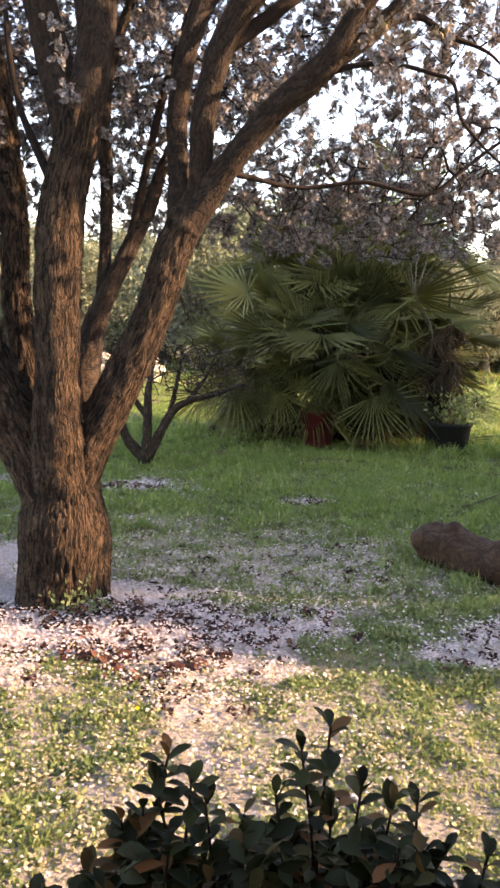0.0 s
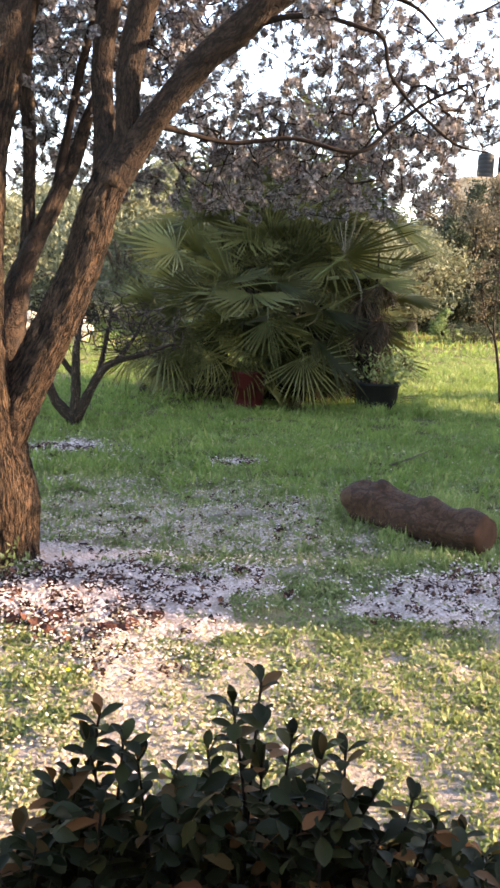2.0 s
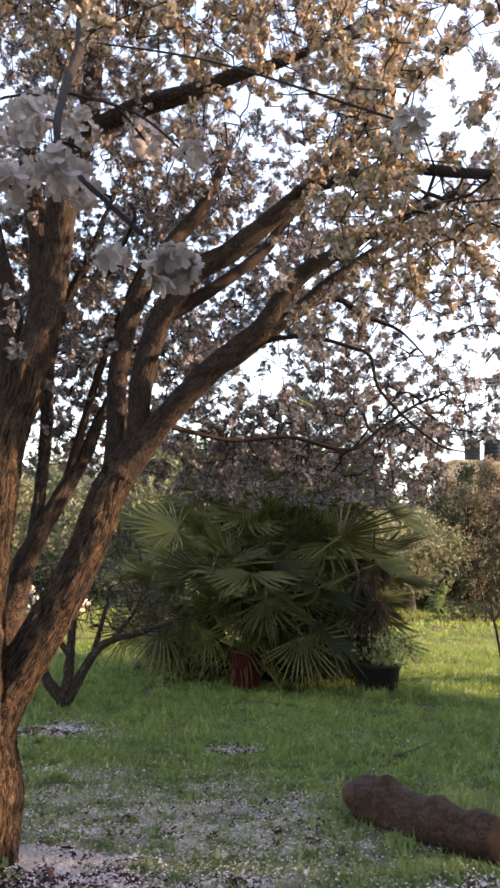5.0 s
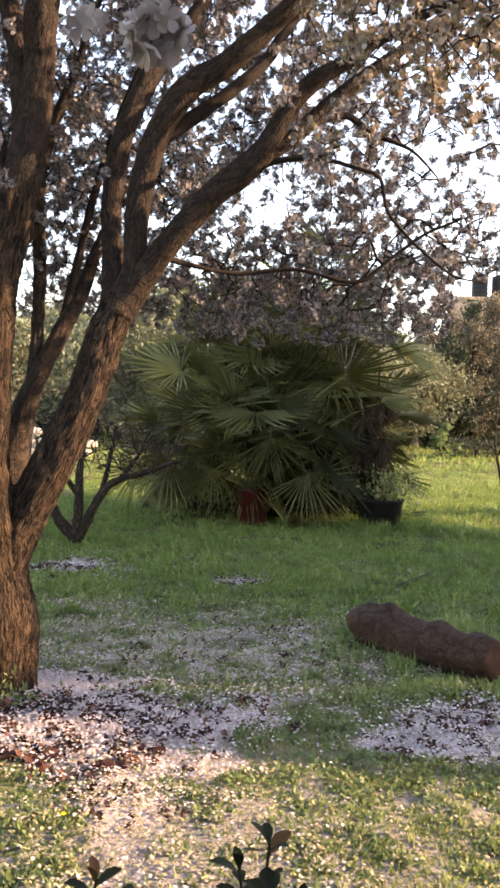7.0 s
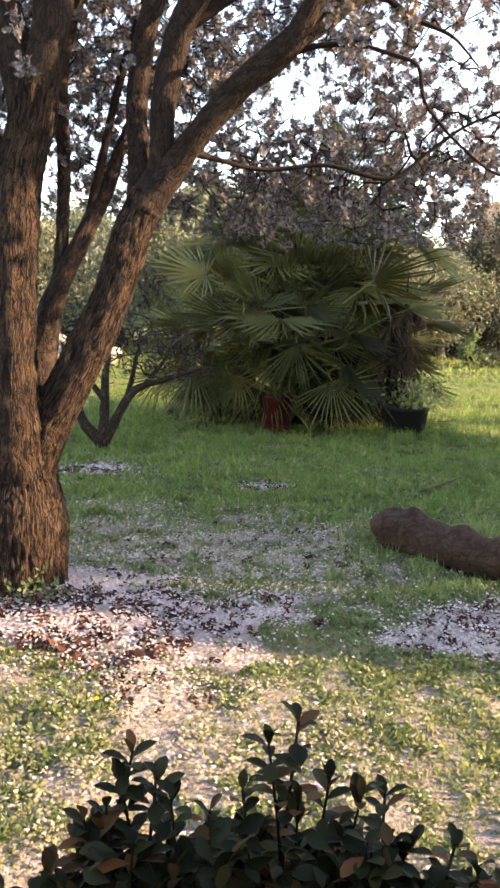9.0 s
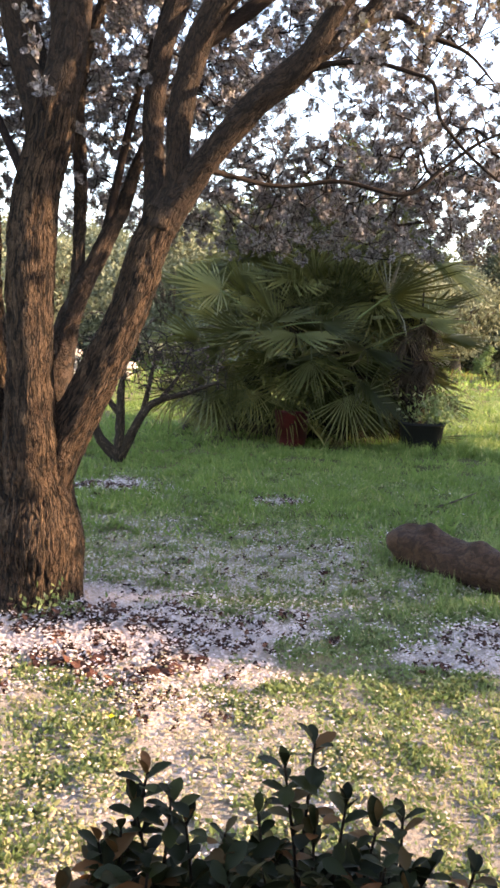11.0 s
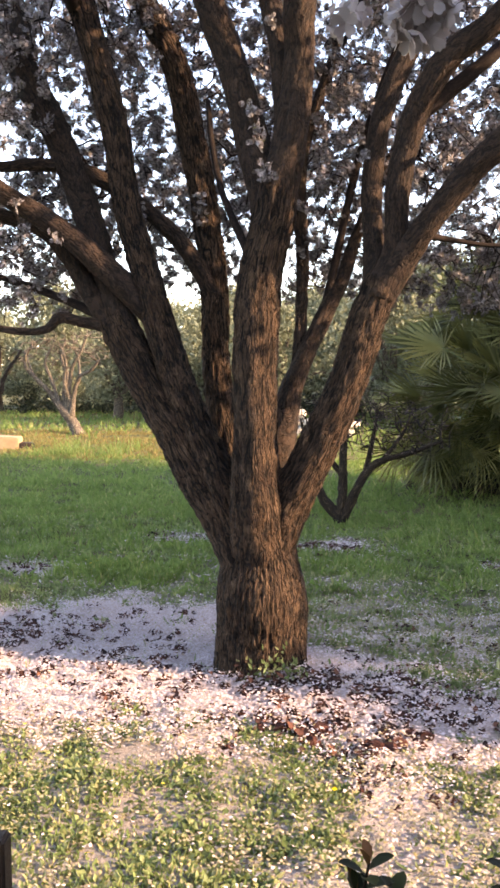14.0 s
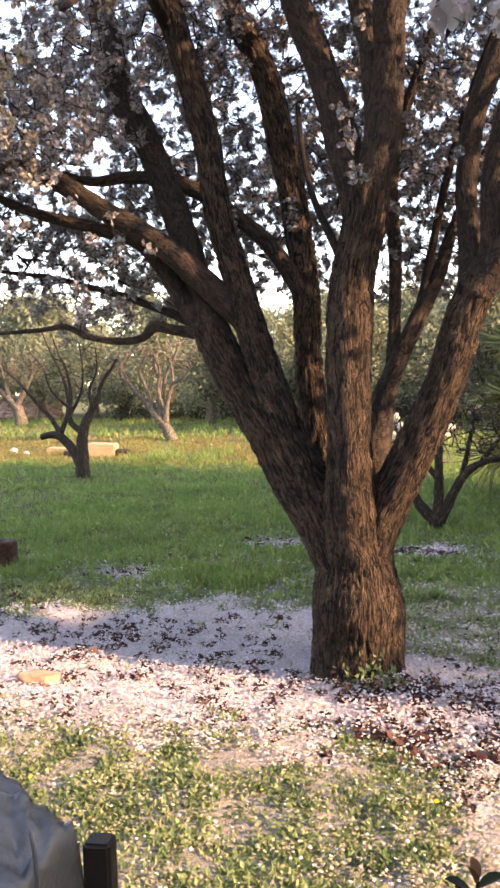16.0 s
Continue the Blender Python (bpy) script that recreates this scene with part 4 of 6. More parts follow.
        [(-1.99, 4.87, 2.03, 0.04), (-2.29, 4.95, 2.15, 0.027), (-2.59, 5.00, 2.26, 0.024), (-2.88, 5.05, 2.35, 0.021), (-3.29, 5.10, 2.46, 0.018), (-3.66, 5.10, 2.52, 0.012)],
        [(-1.13, 4.78, 2.40, 0.025), (-1.31, 4.90, 2.77, 0.019), (-1.40, 5.00, 3.10, 0.018), (-1.45, 5.10, 3.38, 0.014)],
        [(-0.66, 4.48, 4.66, 0.034), (-0.6, 3.6, 4.35, 0.028), (-0.42, 2.5, 3.35, 0.018), (-0.33, 1.75, 2.72, 0.009), (-0.24, 1.25, 2.32, 0.005), (-0.08, 1.0, 2.08, 0.0025)],
        [(0.6, 4.4, 3.8, 0.04), (0.9, 3.7, 3.6, 0.03), (1.1, 3.0, 3.25, 0.022), (1.25, 2.4, 2.95, 0.012)],
        [(-2.2, 4.8, 3.9, 0.04), (-1.9, 3.9, 3.7, 0.03), (-1.6, 3.0, 3.25, 0.022), (-1.45, 2.4, 2.85, 0.012)],
    ]
    seeds = []
    for k, nodes in enumerate(limbs):
        thick = max(n[3] for n in nodes)
        sides = 52 if thick > 0.1 else 28 if thick > 0.05 else 12
        part("limb", tube_mesh("limb", nodes, ALMOND_BARK if thick > 0.11 else SHADED_LIMB_BARK if thick > 0.045 else TWIG, sides, 0.02 if thick > 0.1 else 0.036,
                               0.12 * min(thick, 0.09) if thick > 0.11 else 0.05 * thick if thick > 0.03 else 0.001, 5 + k, 17, 0.09), tree)
        p = smooth_path(nodes, 0.06)
        seeds.append(p[p[:, 3] < 0.062][:, :3])
    seeds = np.vstack(seeds)
    seeds = seeds[seeds[:, 2] > 1.9]
    gen = np.random.default_rng(5)

    def inside(n, c, s):
        d = gen.normal(size=(n, 3))
        d /= np.linalg.norm(d, axis=1)[:, None]
        return np.array(c) + d * (gen.random(n) ** 0.42)[:, None] * np.array(s)

    t = np.vstack([inside(14000, (-0.9, 5.3, 3.85), (3.7, 2.7, 1.75)), inside(6500, (-1.4, 6.1, 4.2), (2.7, 1.8, 1.6)), inside(3600, (-3.4, 5.4, 3.9), (1.6, 1.6, 1.3)), inside(2000, (0.15, 6.1, 4.0), (0.9, 1.2, 1.1)), inside(3000, (1.2, 5.2, 2.8), (1.7, 1.3, 0.85)), inside(3000, (-3.1, 5.0, 2.85), (1.4, 1.2, 0.9)),
                   inside(2000, (1.3, 3.0, 3.35), (1.1, 0.9, 0.7)), inside(1100, (0.0, 3.7, 4.35), (1.4, 0.9, 0.6)), inside(900, (-1.75, 3.0, 3.25), (0.8, 0.8, 0.6)), inside(130, (-0.5, 2.6, 3.4), (0.6, 0.8, 0.5)), inside(1700, (0.7, 6.4, 2.6), (1.9, 1.3, 0.65)), inside(1300, (-2.75, 3.8, 3.45), (0.75, 0.8, 0.8)), inside(2600, (-1.2, 6.6, 3.3), (1.9, 1.2, 0.9))])
    low = np.where(t[:, 0] > 0, 2.12, np.where(t[:, 0] < -2.3, 1.95, 2.5 - 0.12 * (t[:, 1] - 4)))
    low = np.where(t[:, 1] < 3.6, 2.55, low)
    t = t[(t[:, 2] > low) & (t[:, 1] > 1.9)]
    clear = (t[:, 0] > -2.35) & (t[:, 0] < 0.45) & (t[:, 1] < 5.0) & (t[:, 1] > 2.0) & (t[:, 2] < 3.9)
    t = t[~clear | (gen.random(len(t)) < 0.012)]
    t = t[~((t[:, 1] > 4.0) & (t[:, 0] > 0.325 * t[:, 1]) & (t[:, 2] - 1.6 < 0.168 * t[:, 1]))]
    hollow = np.array([noise.noise((p[0] * 1.15, p[1] * 1.15, p[2] * 1.3)) for p in t])
    t = t[hollow > -0.17]
    t = t[gen.random(len(t)) < np.where((t[:, 0] > 1.15) & (t[:, 2] > 2.55) & (t[:, 2] < 3.2) & (t[:, 1] < 5.6), 0.26, 1.0)]
    lift = t[:, 2] - 0.404 * (t[:, 0] + 1)
    aside = t[:, 1] + 0.07 * (t[:, 0] + 1)
    open_way = (t[:, 0] > -0.1) & (aside > 4.3) & (aside < 5.15) & (lift > 0.9) & (lift < 2.7)
    t = t[~open_way | (gen.random(len(t)) < np.where(lift > 1.9, 0.22, 0.06))]
    nodes, parent, tips = grow(seeds, t, 0.095, 0.13, gen)
    v, f, uv, load = twig_arrays(nodes, parent, len(seeds), 0.0016, 0.36, 4, 0.022)
    tagged(part("twig_mass", mesh_of("twig_mass", v, f, TWIG, False, uv), tree), kind="stuff")

    # blossom along the thin twigs
    thin = np.arange(len(seeds), len(nodes))
    thin = thin[load[thin] < 22]
    pick = thin[gen.random(len(thin)) < 0.55]
    back = nodes[parent[pick]] - nodes[pick]
    pos = nodes[pick] + back * gen.random((len(pick), 1))
    pick = np.repeat(pick, 13)
    pos = np.repeat(pos, 13, 0) + gen.normal(size=(len(pick), 3)) * 0.019
    face = gen.normal(size=(len(pick), 3)) + (0, 0, 0.25)
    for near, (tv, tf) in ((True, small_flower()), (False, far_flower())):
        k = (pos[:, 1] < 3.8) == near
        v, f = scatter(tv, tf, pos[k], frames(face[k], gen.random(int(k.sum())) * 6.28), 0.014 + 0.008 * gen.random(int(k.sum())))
        tagged(part("blossom", mesh_of("blossom", v, f, SUNNY_BLOSSOM if near else SHADED_BLOSSOM), tree, "pale pinkish white almond blossom"), kind="stuff")
    some = gen.random(len(pick)) < 0.35
    n = int(some.sum())
    v, f = scatter(LEAF_KITE, ONE_QUAD, pos[some] - 0.006 * face[some], frames(gen.normal(size=(n, 3)), gen.random(n) * 6.28), 0.014 + 0.012 * gen.random(n))
    tagged(part("calyx", mesh_of("calyx", v, f, CALYX), tree, "reddish calyces and first green leaves"), kind="stuff")

    # large near blossom sprays with stamens
    def petal_rows():
        V, F = [], []
        for k in range(5):
            a = k * 2 * math.pi / 5
            ca, sa = math.cos(a), math.sin(a)
            o = len(V)
            for u, w, h in ((0.06, 0.05, 0.0), (0.3, 0.22, 0.07), (0.6, 0.38, 0.16), (0.85, 0.34, 0.26), (1.0, 0.18, 0.36)):
                for s in (-1, 0, 1):
                    x, y, z = u - (0.05 if u > 0.9 and s == 0 else 0), w * s, h + (0.06 if s else 0)
                    V.append((x * ca - y * sa, x * sa + y * ca, z))
            for i in range(4):
                for j in range(2):
                    q = o + i * 3 + j
                    F.append((q, q + 1, q + 4, q + 3))
        return np.array(V), np.array(F)

    def spray(centre, spread, count):
        count = int(count * 1.35)
        c = np.array(centre)
        d = gen.normal(size=(count, 3)) * (1, 1, 0.9)
        d /= np.linalg.norm(d, axis=1)[:, None]
        p = c + d * spread * (0.55 + 0.45 * gen.random((count, 1)))
        pv, pf = petal_rows()
        turns = frames(d + gen.normal(size=(count, 3)) * 0.35, gen.random(count) * 6.28)
        v, f = scatter(pv, pf, p, turns, 0.0135 + 0.005 * gen.random(count))
        s = part("blossom_spray", mesh_of("blossom_spray", v, f, NEAR_BLOSSOM, True), tree, "cluster of open white almond flowers")
        st = np.array([(-0.02, 0, 0), (0.02, 0, 0), (0.02, 0.0, 0.4), (-0.02, 0, 0.4)])
        k = count * 9
        v, f = scatter(st, ONE_QUAD, np.repeat(p, 9, 0), frames(np.repeat(d, 9, 0) + gen.normal(size=(k, 3)) * 0.35, gen.random(k)), np.full(k, 0.02))
        tagged(part("stamens", mesh_of("stamens", v, f, CALYX), s), kind="stuff")

    for centre, spread, count in (((-0.032, 0.97, 2.022), 0.033, 30), ((-0.118, 1.02, 2.05), 0.02, 8), ((-0.22, 1.08, 2.20), 0.038, 22), ((-0.27, 1.02, 2.14), 0.03, 16),
                                  ((-0.30, 1.2, 2.33), 0.04, 20), ((-0.21, 1.3, 2.28), 0.035, 16), ((-0.36, 1.5, 2.5), 0.05, 22), ((-0.28, 1.7, 2.60), 0.05, 20),
                                  ((-0.42, 1.9, 2.75), 0.06, 24), ((-0.15, 1.9, 2.7), 0.05, 20), ((-0.5, 1.45, 2.45), 0.04, 14), ((0.38, 1.3, 2.45), 0.035, 14), ((-0.02, 1.6, 2.5), 0.04, 14)):
        spray(centre, spread, count)
    for a, b in (((-0.24, 1.25, 2.32), (-0.36, 1.5, 2.5)), ((-0.33, 1.75, 2.72), (-0.15, 1.9, 2.7)), ((-0.33, 1.75, 2.72), (-0.02, 1.6, 2.5)), ((-0.42, 2.5, 3.35), (0.38, 1.3, 2.45)), ((-0.36, 1.6, 2.62), (-0.5, 1.45, 2.45)), ((-0.24, 1.25, 2.32), (-0.27, 1.02, 2.14)), ((-0.1, 1.02, 2.13), (-0.12, 1.02, 2.03)), ((-0.26, 1.3, 2.36), (-0.21, 1.3, 2.28))):
        m = ((a[0] + b[0]) / 2 + 0.02, (a[1] + b[1]) / 2, (a[2] + b[2]) / 2 + 0.03)
        part("twig", tube_mesh("twig", [(*a, 0.0028), (*m, 0.0024), (*b, 0.002)], TWIG, 8, 0.04), tree)
    # the whole tree a little nearer to the lawn's edge
    closer = Matrix.Translation((0, 0, 1.6)) @ Matrix.Scale(0.95, 4) @ Matrix.Translation((0, 0, -1.6))
    for ob in tree.children_recursive:
        ob.data.transform(closer)


build_almond()


# ---------------------------------------------------------------- the fan palm
def fan_mesh(name, leaflets, spread, length, droop, gen, mat):
    """A split palm fan: folded leaflets joined near the base; y runs outward, z up."""
    V, F = [], []
    for k in range(leaflets):
        a = (k / (leaflets - 1) - 0.5) * spread
        ln = length * (0.78 + 0.22 * math.cos(a * 0.8)) * (0.9 + 0.2 * gen.random())
        wide = 0.5 * length * spread / leaflets * 0.25
        twist = gen.normal() * 0.12
        sag = droop * (0.6 + 0.8 * gen.random())
        o = len(V)
        for u, w, fold in ((0.03, 0.10, 0.0), (0.22, 0.50, 0.9), (0.58, 0.74, 0.8), (0.84, 0.40, 0.4), (1.0, 0.03, 0.0)):
            r = u * ln
            z = -sag * u ** 2.4 * length + 0.02
            for s in (-1, 0, 1):
                x, y = r * math.sin(a + twist * u * u) + s * w * wide * math.cos(a), r * math.cos(a + twist * u * u) - s * w * wide * math.sin(a)
                V.append((x, y, z + (0 if s else fold * wide * 2.0) + 0.45 * abs(a) / spread * r * u))
        for i in range(4):
            for j in range(2):
                q = o + i * 3 + j
                F.append((q, q + 1, q + 4, q + 3))
    return mesh_of(name, np.array(V), np.array(F), mat)


def petiole_mesh(length):
    v, f, uv = tube(smooth_path([(0, -length, -0.06 * length, 0.014), (0, -length * 0.5, 0.01, 0.011), (0, 0.02, 0.02, 0.008)], 0.1), 6)
    return mesh_of("petiole", v, f, PETIOLE, True, uv)


# fans on the face of the clump: place across, height, the way they point (degrees from upright), reach, lean towards the lawn
FACE_FANS = [(1.23, 1.22, 172, 0.86, 0.7), (1.72, 0.74, 160, 0.80, 0.5), (2.2, 2.1, 64, 1.0, 0.15), (-0.05, 2.1, -76, 0.78, 0.15), (0.4, 1.5, -88, 0.95, 0.2), (1.3, 1.72, 105, 0.7, 0.2), (2.75, 1.75, 84, 0.72, 0.1)]


def build_palm():
    gen = np.random.default_rng(12)
    palm = empty_thing("fan_palm", "dense green clump of Mediterranean fan palm growing in the grass", "palm", (1.3, 12.3, 0))
    green = [fan_mesh("frond", 19 + 2 * k, 2.5 + 0.35 * k, 0.78 + 0.05 * k, 0.0 + 0.03 * k, gen, PALM_LEAF) for k in range(4)]
    dead = [fan_mesh("dead_frond", 20, 2.6, 0.6, 0.5 + 0.2 * k, gen, PALM_DEAD) for k in range(2)]
    stalks = [petiole_mesh(0.6 + 0.15 * k) for k in range(4)]
    light = [fan_mesh("frond", 20, 2.4, 0.80, 0.12, gen, PALM_SUNLIT), fan_mesh("frond", 22, 2.9, 0.84, 0.05, gen, PALM_SUNLIT)]
    heads = [((1.35, 12.6, 1.2), 30, 1.1), ((0.45, 12.7, 1.15), 20, 1.0), ((2.2, 12.7, 1.35), 22, 1.0), ((1.1, 13.0, 2.3), 20, 1.0), ((2.15, 13.3, 3.0), 18, 1.0), ((1.65, 13.0, 2.6), 16, 1.0), ((0.55, 12.9, 1.9), 18, 1.0), ((1.95, 12.9, 2.0), 14, 1.0), ((1.25, 12.9, 2.0), 12, 1.0),
             ((0.75, 12.5, 0.45), 13, 0.8), ((1.95, 12.5, 0.5), 13, 0.8), ((0.2, 12.8, 0.5), 10, 0.8), ((2.7, 12.6, 0.6), 10, 0.75)]
    for (hx, hy, hz), count, size in heads:
        part("stem", tube_mesh("stem", [(hx + 0.1, hy + 0.1, -0.05, 0.17), (hx + 0.03, hy, hz * 0.5, 0.14), (hx, hy, hz + 0.05, 0.11)], PALM_FIBRE, 20, 0.05, 0.012, hx, 20, 0.1), palm, "brown fibrous palm stem")
        for k in range(count):
            f = (k + 0.5) / count
            el = radians(84 - 112 * f ** 0.85 + gen.normal() * 7)
            az = k * 2.399963 + gen.normal() * 0.25 + hx
            hinge = radians(gen.normal(30, 14))
            flat = Vector((math.cos(az), math.sin(az), 0))
            stalk = flat * math.cos(el) + Vector((0, 0, math.sin(el)))
            out = flat * math.cos(el - hinge) + Vector((0, 0, math.sin(el - hinge)))
            up = flat * -math.sin(el - hinge) + Vector((0, 0, math.cos(el - hinge)))
            up = (up + Vector((gen.normal(), gen.normal(), gen.normal())) * 0.4).normalized()
            side = out.cross(up).normalized()
            up = side.cross(out).normalized()
            s = size * (0.85 + 0.3 * gen.random())
            n = int(gen.integers(0, 4))
            reach = (0.6 + 0.15 * n) * s * 1.05
            m = Matrix((side, out, up)).transposed().to_4x4()
            m.translation = Vector((hx, hy, hz)) + stalk * reach
            m = m @ Matrix.Scale(s, 4)
            old = el < radians(-8) and gen.random() < 0.35
            fr = part("frond", dead[k % 2] if old else green[int(gen.integers(0, 4))], palm, "dry brown hanging frond" if old else "", Matrix.Translation((-1.3, -12.3, 0)) @ m)
            part("petiole", stalks[n], fr, "", pose(0, 0, 0, math.degrees(hinge)))
    # broad fans on the sunny face of the clump, spread like a star
    fans = list(FACE_FANS)
    for ring, (far, count, reach) in enumerate(((0.5, 7, 0.74), (0.95, 13, 0.78), (1.35, 19, 0.72))):
        for k in range(count):
            turn = (k + 0.5 * (ring % 2)) * 360 / count + gen.normal() * 7
            px, pz = 1.2 + far * 1.15 * math.sin(radians(turn)), 1.3 + far * 0.72 * math.cos(radians(turn))
            if pz > 0.42:
                fans.append((px, pz, turn + gen.normal() * 12, reach * (0.85 + 0.3 * gen.random()), 0.45 - 0.12 * ring))
    for k in range(18):
        px = -0.7 + 0.2 * k + gen.normal() * 0.05
        if abs(px - 1.0) < 0.13:
            continue
        fans.append((px, 0.62 + 0.2 * gen.random(), 180 - (px - 1.1) * 32 + gen.normal() * 14, 0.58 + 0.14 * gen.random(), 0.25))
    for k, (px, pz, turn, reach, lean) in enumerate(fans):
        out = Vector((math.sin(radians(turn)), -lean, math.cos(radians(turn)))).normalized()
        up = Vector((0.35 * gen.normal(), -0.55 + 0.25 * gen.normal(), 0.7))
        side = out.cross(up).normalized()
        up = side.cross(out).normalized()
        m = Matrix((side, out, up)).transposed().to_4x4()
        m.translation = Vector((px, 11.5 - 0.1 * (k % 3) if k < len(FACE_FANS) else 11.6 + 0.3 * math.hypot(px - 1.2, pz - 1.3) + 0.08 * (k % 4), pz))
        # chosen fans get the colour lightened for sun
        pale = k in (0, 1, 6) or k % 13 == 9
        fr = part("frond", light[k % 2] if pale else green[k % 4], palm, "grey-green frond coloured pale as if sunlit" if pale else "", Matrix.Translation((-1.3, -12.3, 0)) @ m @ Matrix.Scale(reach / 0.85, 4))
        part("petiole", stalks[k % 4], fr, "", pose(0, 0, 0, 20))
    # skirt of dead leaves round one stem, and a bare flower stalk
    part("stem", tube_mesh("stem", [(2.72, 11.75, 0.0, 0.13), (2.70, 11.72, 0.6, 0.13), (2.69, 11.7, 1.1, 0.12), (2.69, 11.7, 1.35, 0.09), (2.7, 11.7, 1.5, 0.04)], PALM_FIBRE, 26, 0.04, 0.05, 9, 30, 0.3), palm, "dark brown stem wrapped in dead fibre")
    part("flower_stalk", tube_mesh("flower_stalk", [(2.72, 11.65, 1.5, 0.022), (2.74, 11.62, 1.9, 0.016), (2.74, 11.6, 2.25, 0.011)], PALM_FIBRE, 8, 0.06), palm)
    for k in range(22):
        az = k * 0.7
        m = Matrix.Translation((-1.3, -12.3, 0)) @ pose(2.69 + 0.12 * math.cos(az), 11.7 + 0.12 * math.sin(az), 0.75 + 0.06 * k, 0, 0, math.degrees(az) - 90) @ pose(0, 0, 0, -72 + 6 * (k % 5)) @ Matrix.Scale(0.7 + 0.05 * (k % 4), 4)
        part("frond", dead[k % 2], palm, "dry brown hanging frond", m)


build_palm()


def lathe(name, profile, mat, at=(0, 0, 0), sides=28, smooth=True):
    bm = bmesh.new()
    rings = []
    for r, z in profile:
        rings.append([bm.verts.new((at[0] + r * math.cos(k * 2 * math.pi / sides), at[1] + r * math.sin(k * 2 * math.pi / sides), at[2] + z)) for k in range(sides)])
    for a, b in zip(rings, rings[1:]):
        for k in range(sides):
            bm.faces.new((a[k], a[(k + 1) % sides], b[(k + 1) % sides], b[k]))
    bm.faces.new(rings[0][::-1])
    bm.faces.new(rings[-1])
    bmesh.ops.recalc_face_normals(bm, faces=bm.faces)
    return bm_mesh(name, bm, mat, smooth)


def build_pots():
    gen = np.random.default_rng(31)
    pot = empty_thing("plant_pot", "black plastic plant pot with green weeds beside the palm", "plant pot", (2.76, 11.35, 0))
    part("pot", lathe("pot", [(0.24, 0.0), (0.26, 0.02), (0.30, 0.38), (0.32, 0.39), (0.32, 0.43), (0.295, 0.43), (0.275, 0.36), (0.0, 0.36)], BLACK_PLASTIC, (2.76, 11.35, 0)), pot)
    n = 560
    d = gen.normal(size=(n, 3))
    p = np.array((2.92, 11.36, 0.56)) + d * (0.19, 0.14, 0.15)
    v, f = scatter(LEAF_KITE, ONE_QUAD, p, frames(gen.normal(size=(n, 3)) + (0, 0, 0.5), gen.random(n) * 6.28), 0.05 + 0.05 * gen.random(n))
    tagged(part("foliage", mesh_of("foliage", v, f, CLOVER), pot, "small green weed leaves"), kind="stuff")
    stems = join([tube(smooth_path([(2.86 + 0.03 * k, 11.36, 0.3, 0.006), (2.85 + 0.05 * k, 11.38, 0.5, 0.004), (2.8 + 0.08 * k, 11.4, 0.68, 0.003)], 0.1), 6) for k in range(4)])
    part("stem_mass", mesh_of("stem_mass", stems[0], stems[1], TWIG, True, stems[2]), pot)
    red = empty_thing("bucket", "red plastic bucket half hidden under palm fronds", "bucket", (1.01, 11.82, 0))
    part("body", lathe("body", [(0.19, 0.0), (0.2, 0.02), (0.25, 0.46), (0.265, 0.47), (0.265, 0.50), (0.24, 0.50), (0.22, 0.1), (0.0, 0.08)], RED_PLASTIC, (1.01, 11.82, 0)), red)
    part("handle", tube_mesh("handle", [(0.76, 11.82, 0.46, 0.006), (0.85, 11.69, 0.36, 0.006), (1.01, 11.58, 0.31, 0.006), (1.17, 11.69, 0.36, 0.006), (1.26, 11.82, 0.46, 0.006)], BLACK_PLASTIC, 8, 0.05), red)


build_pots()


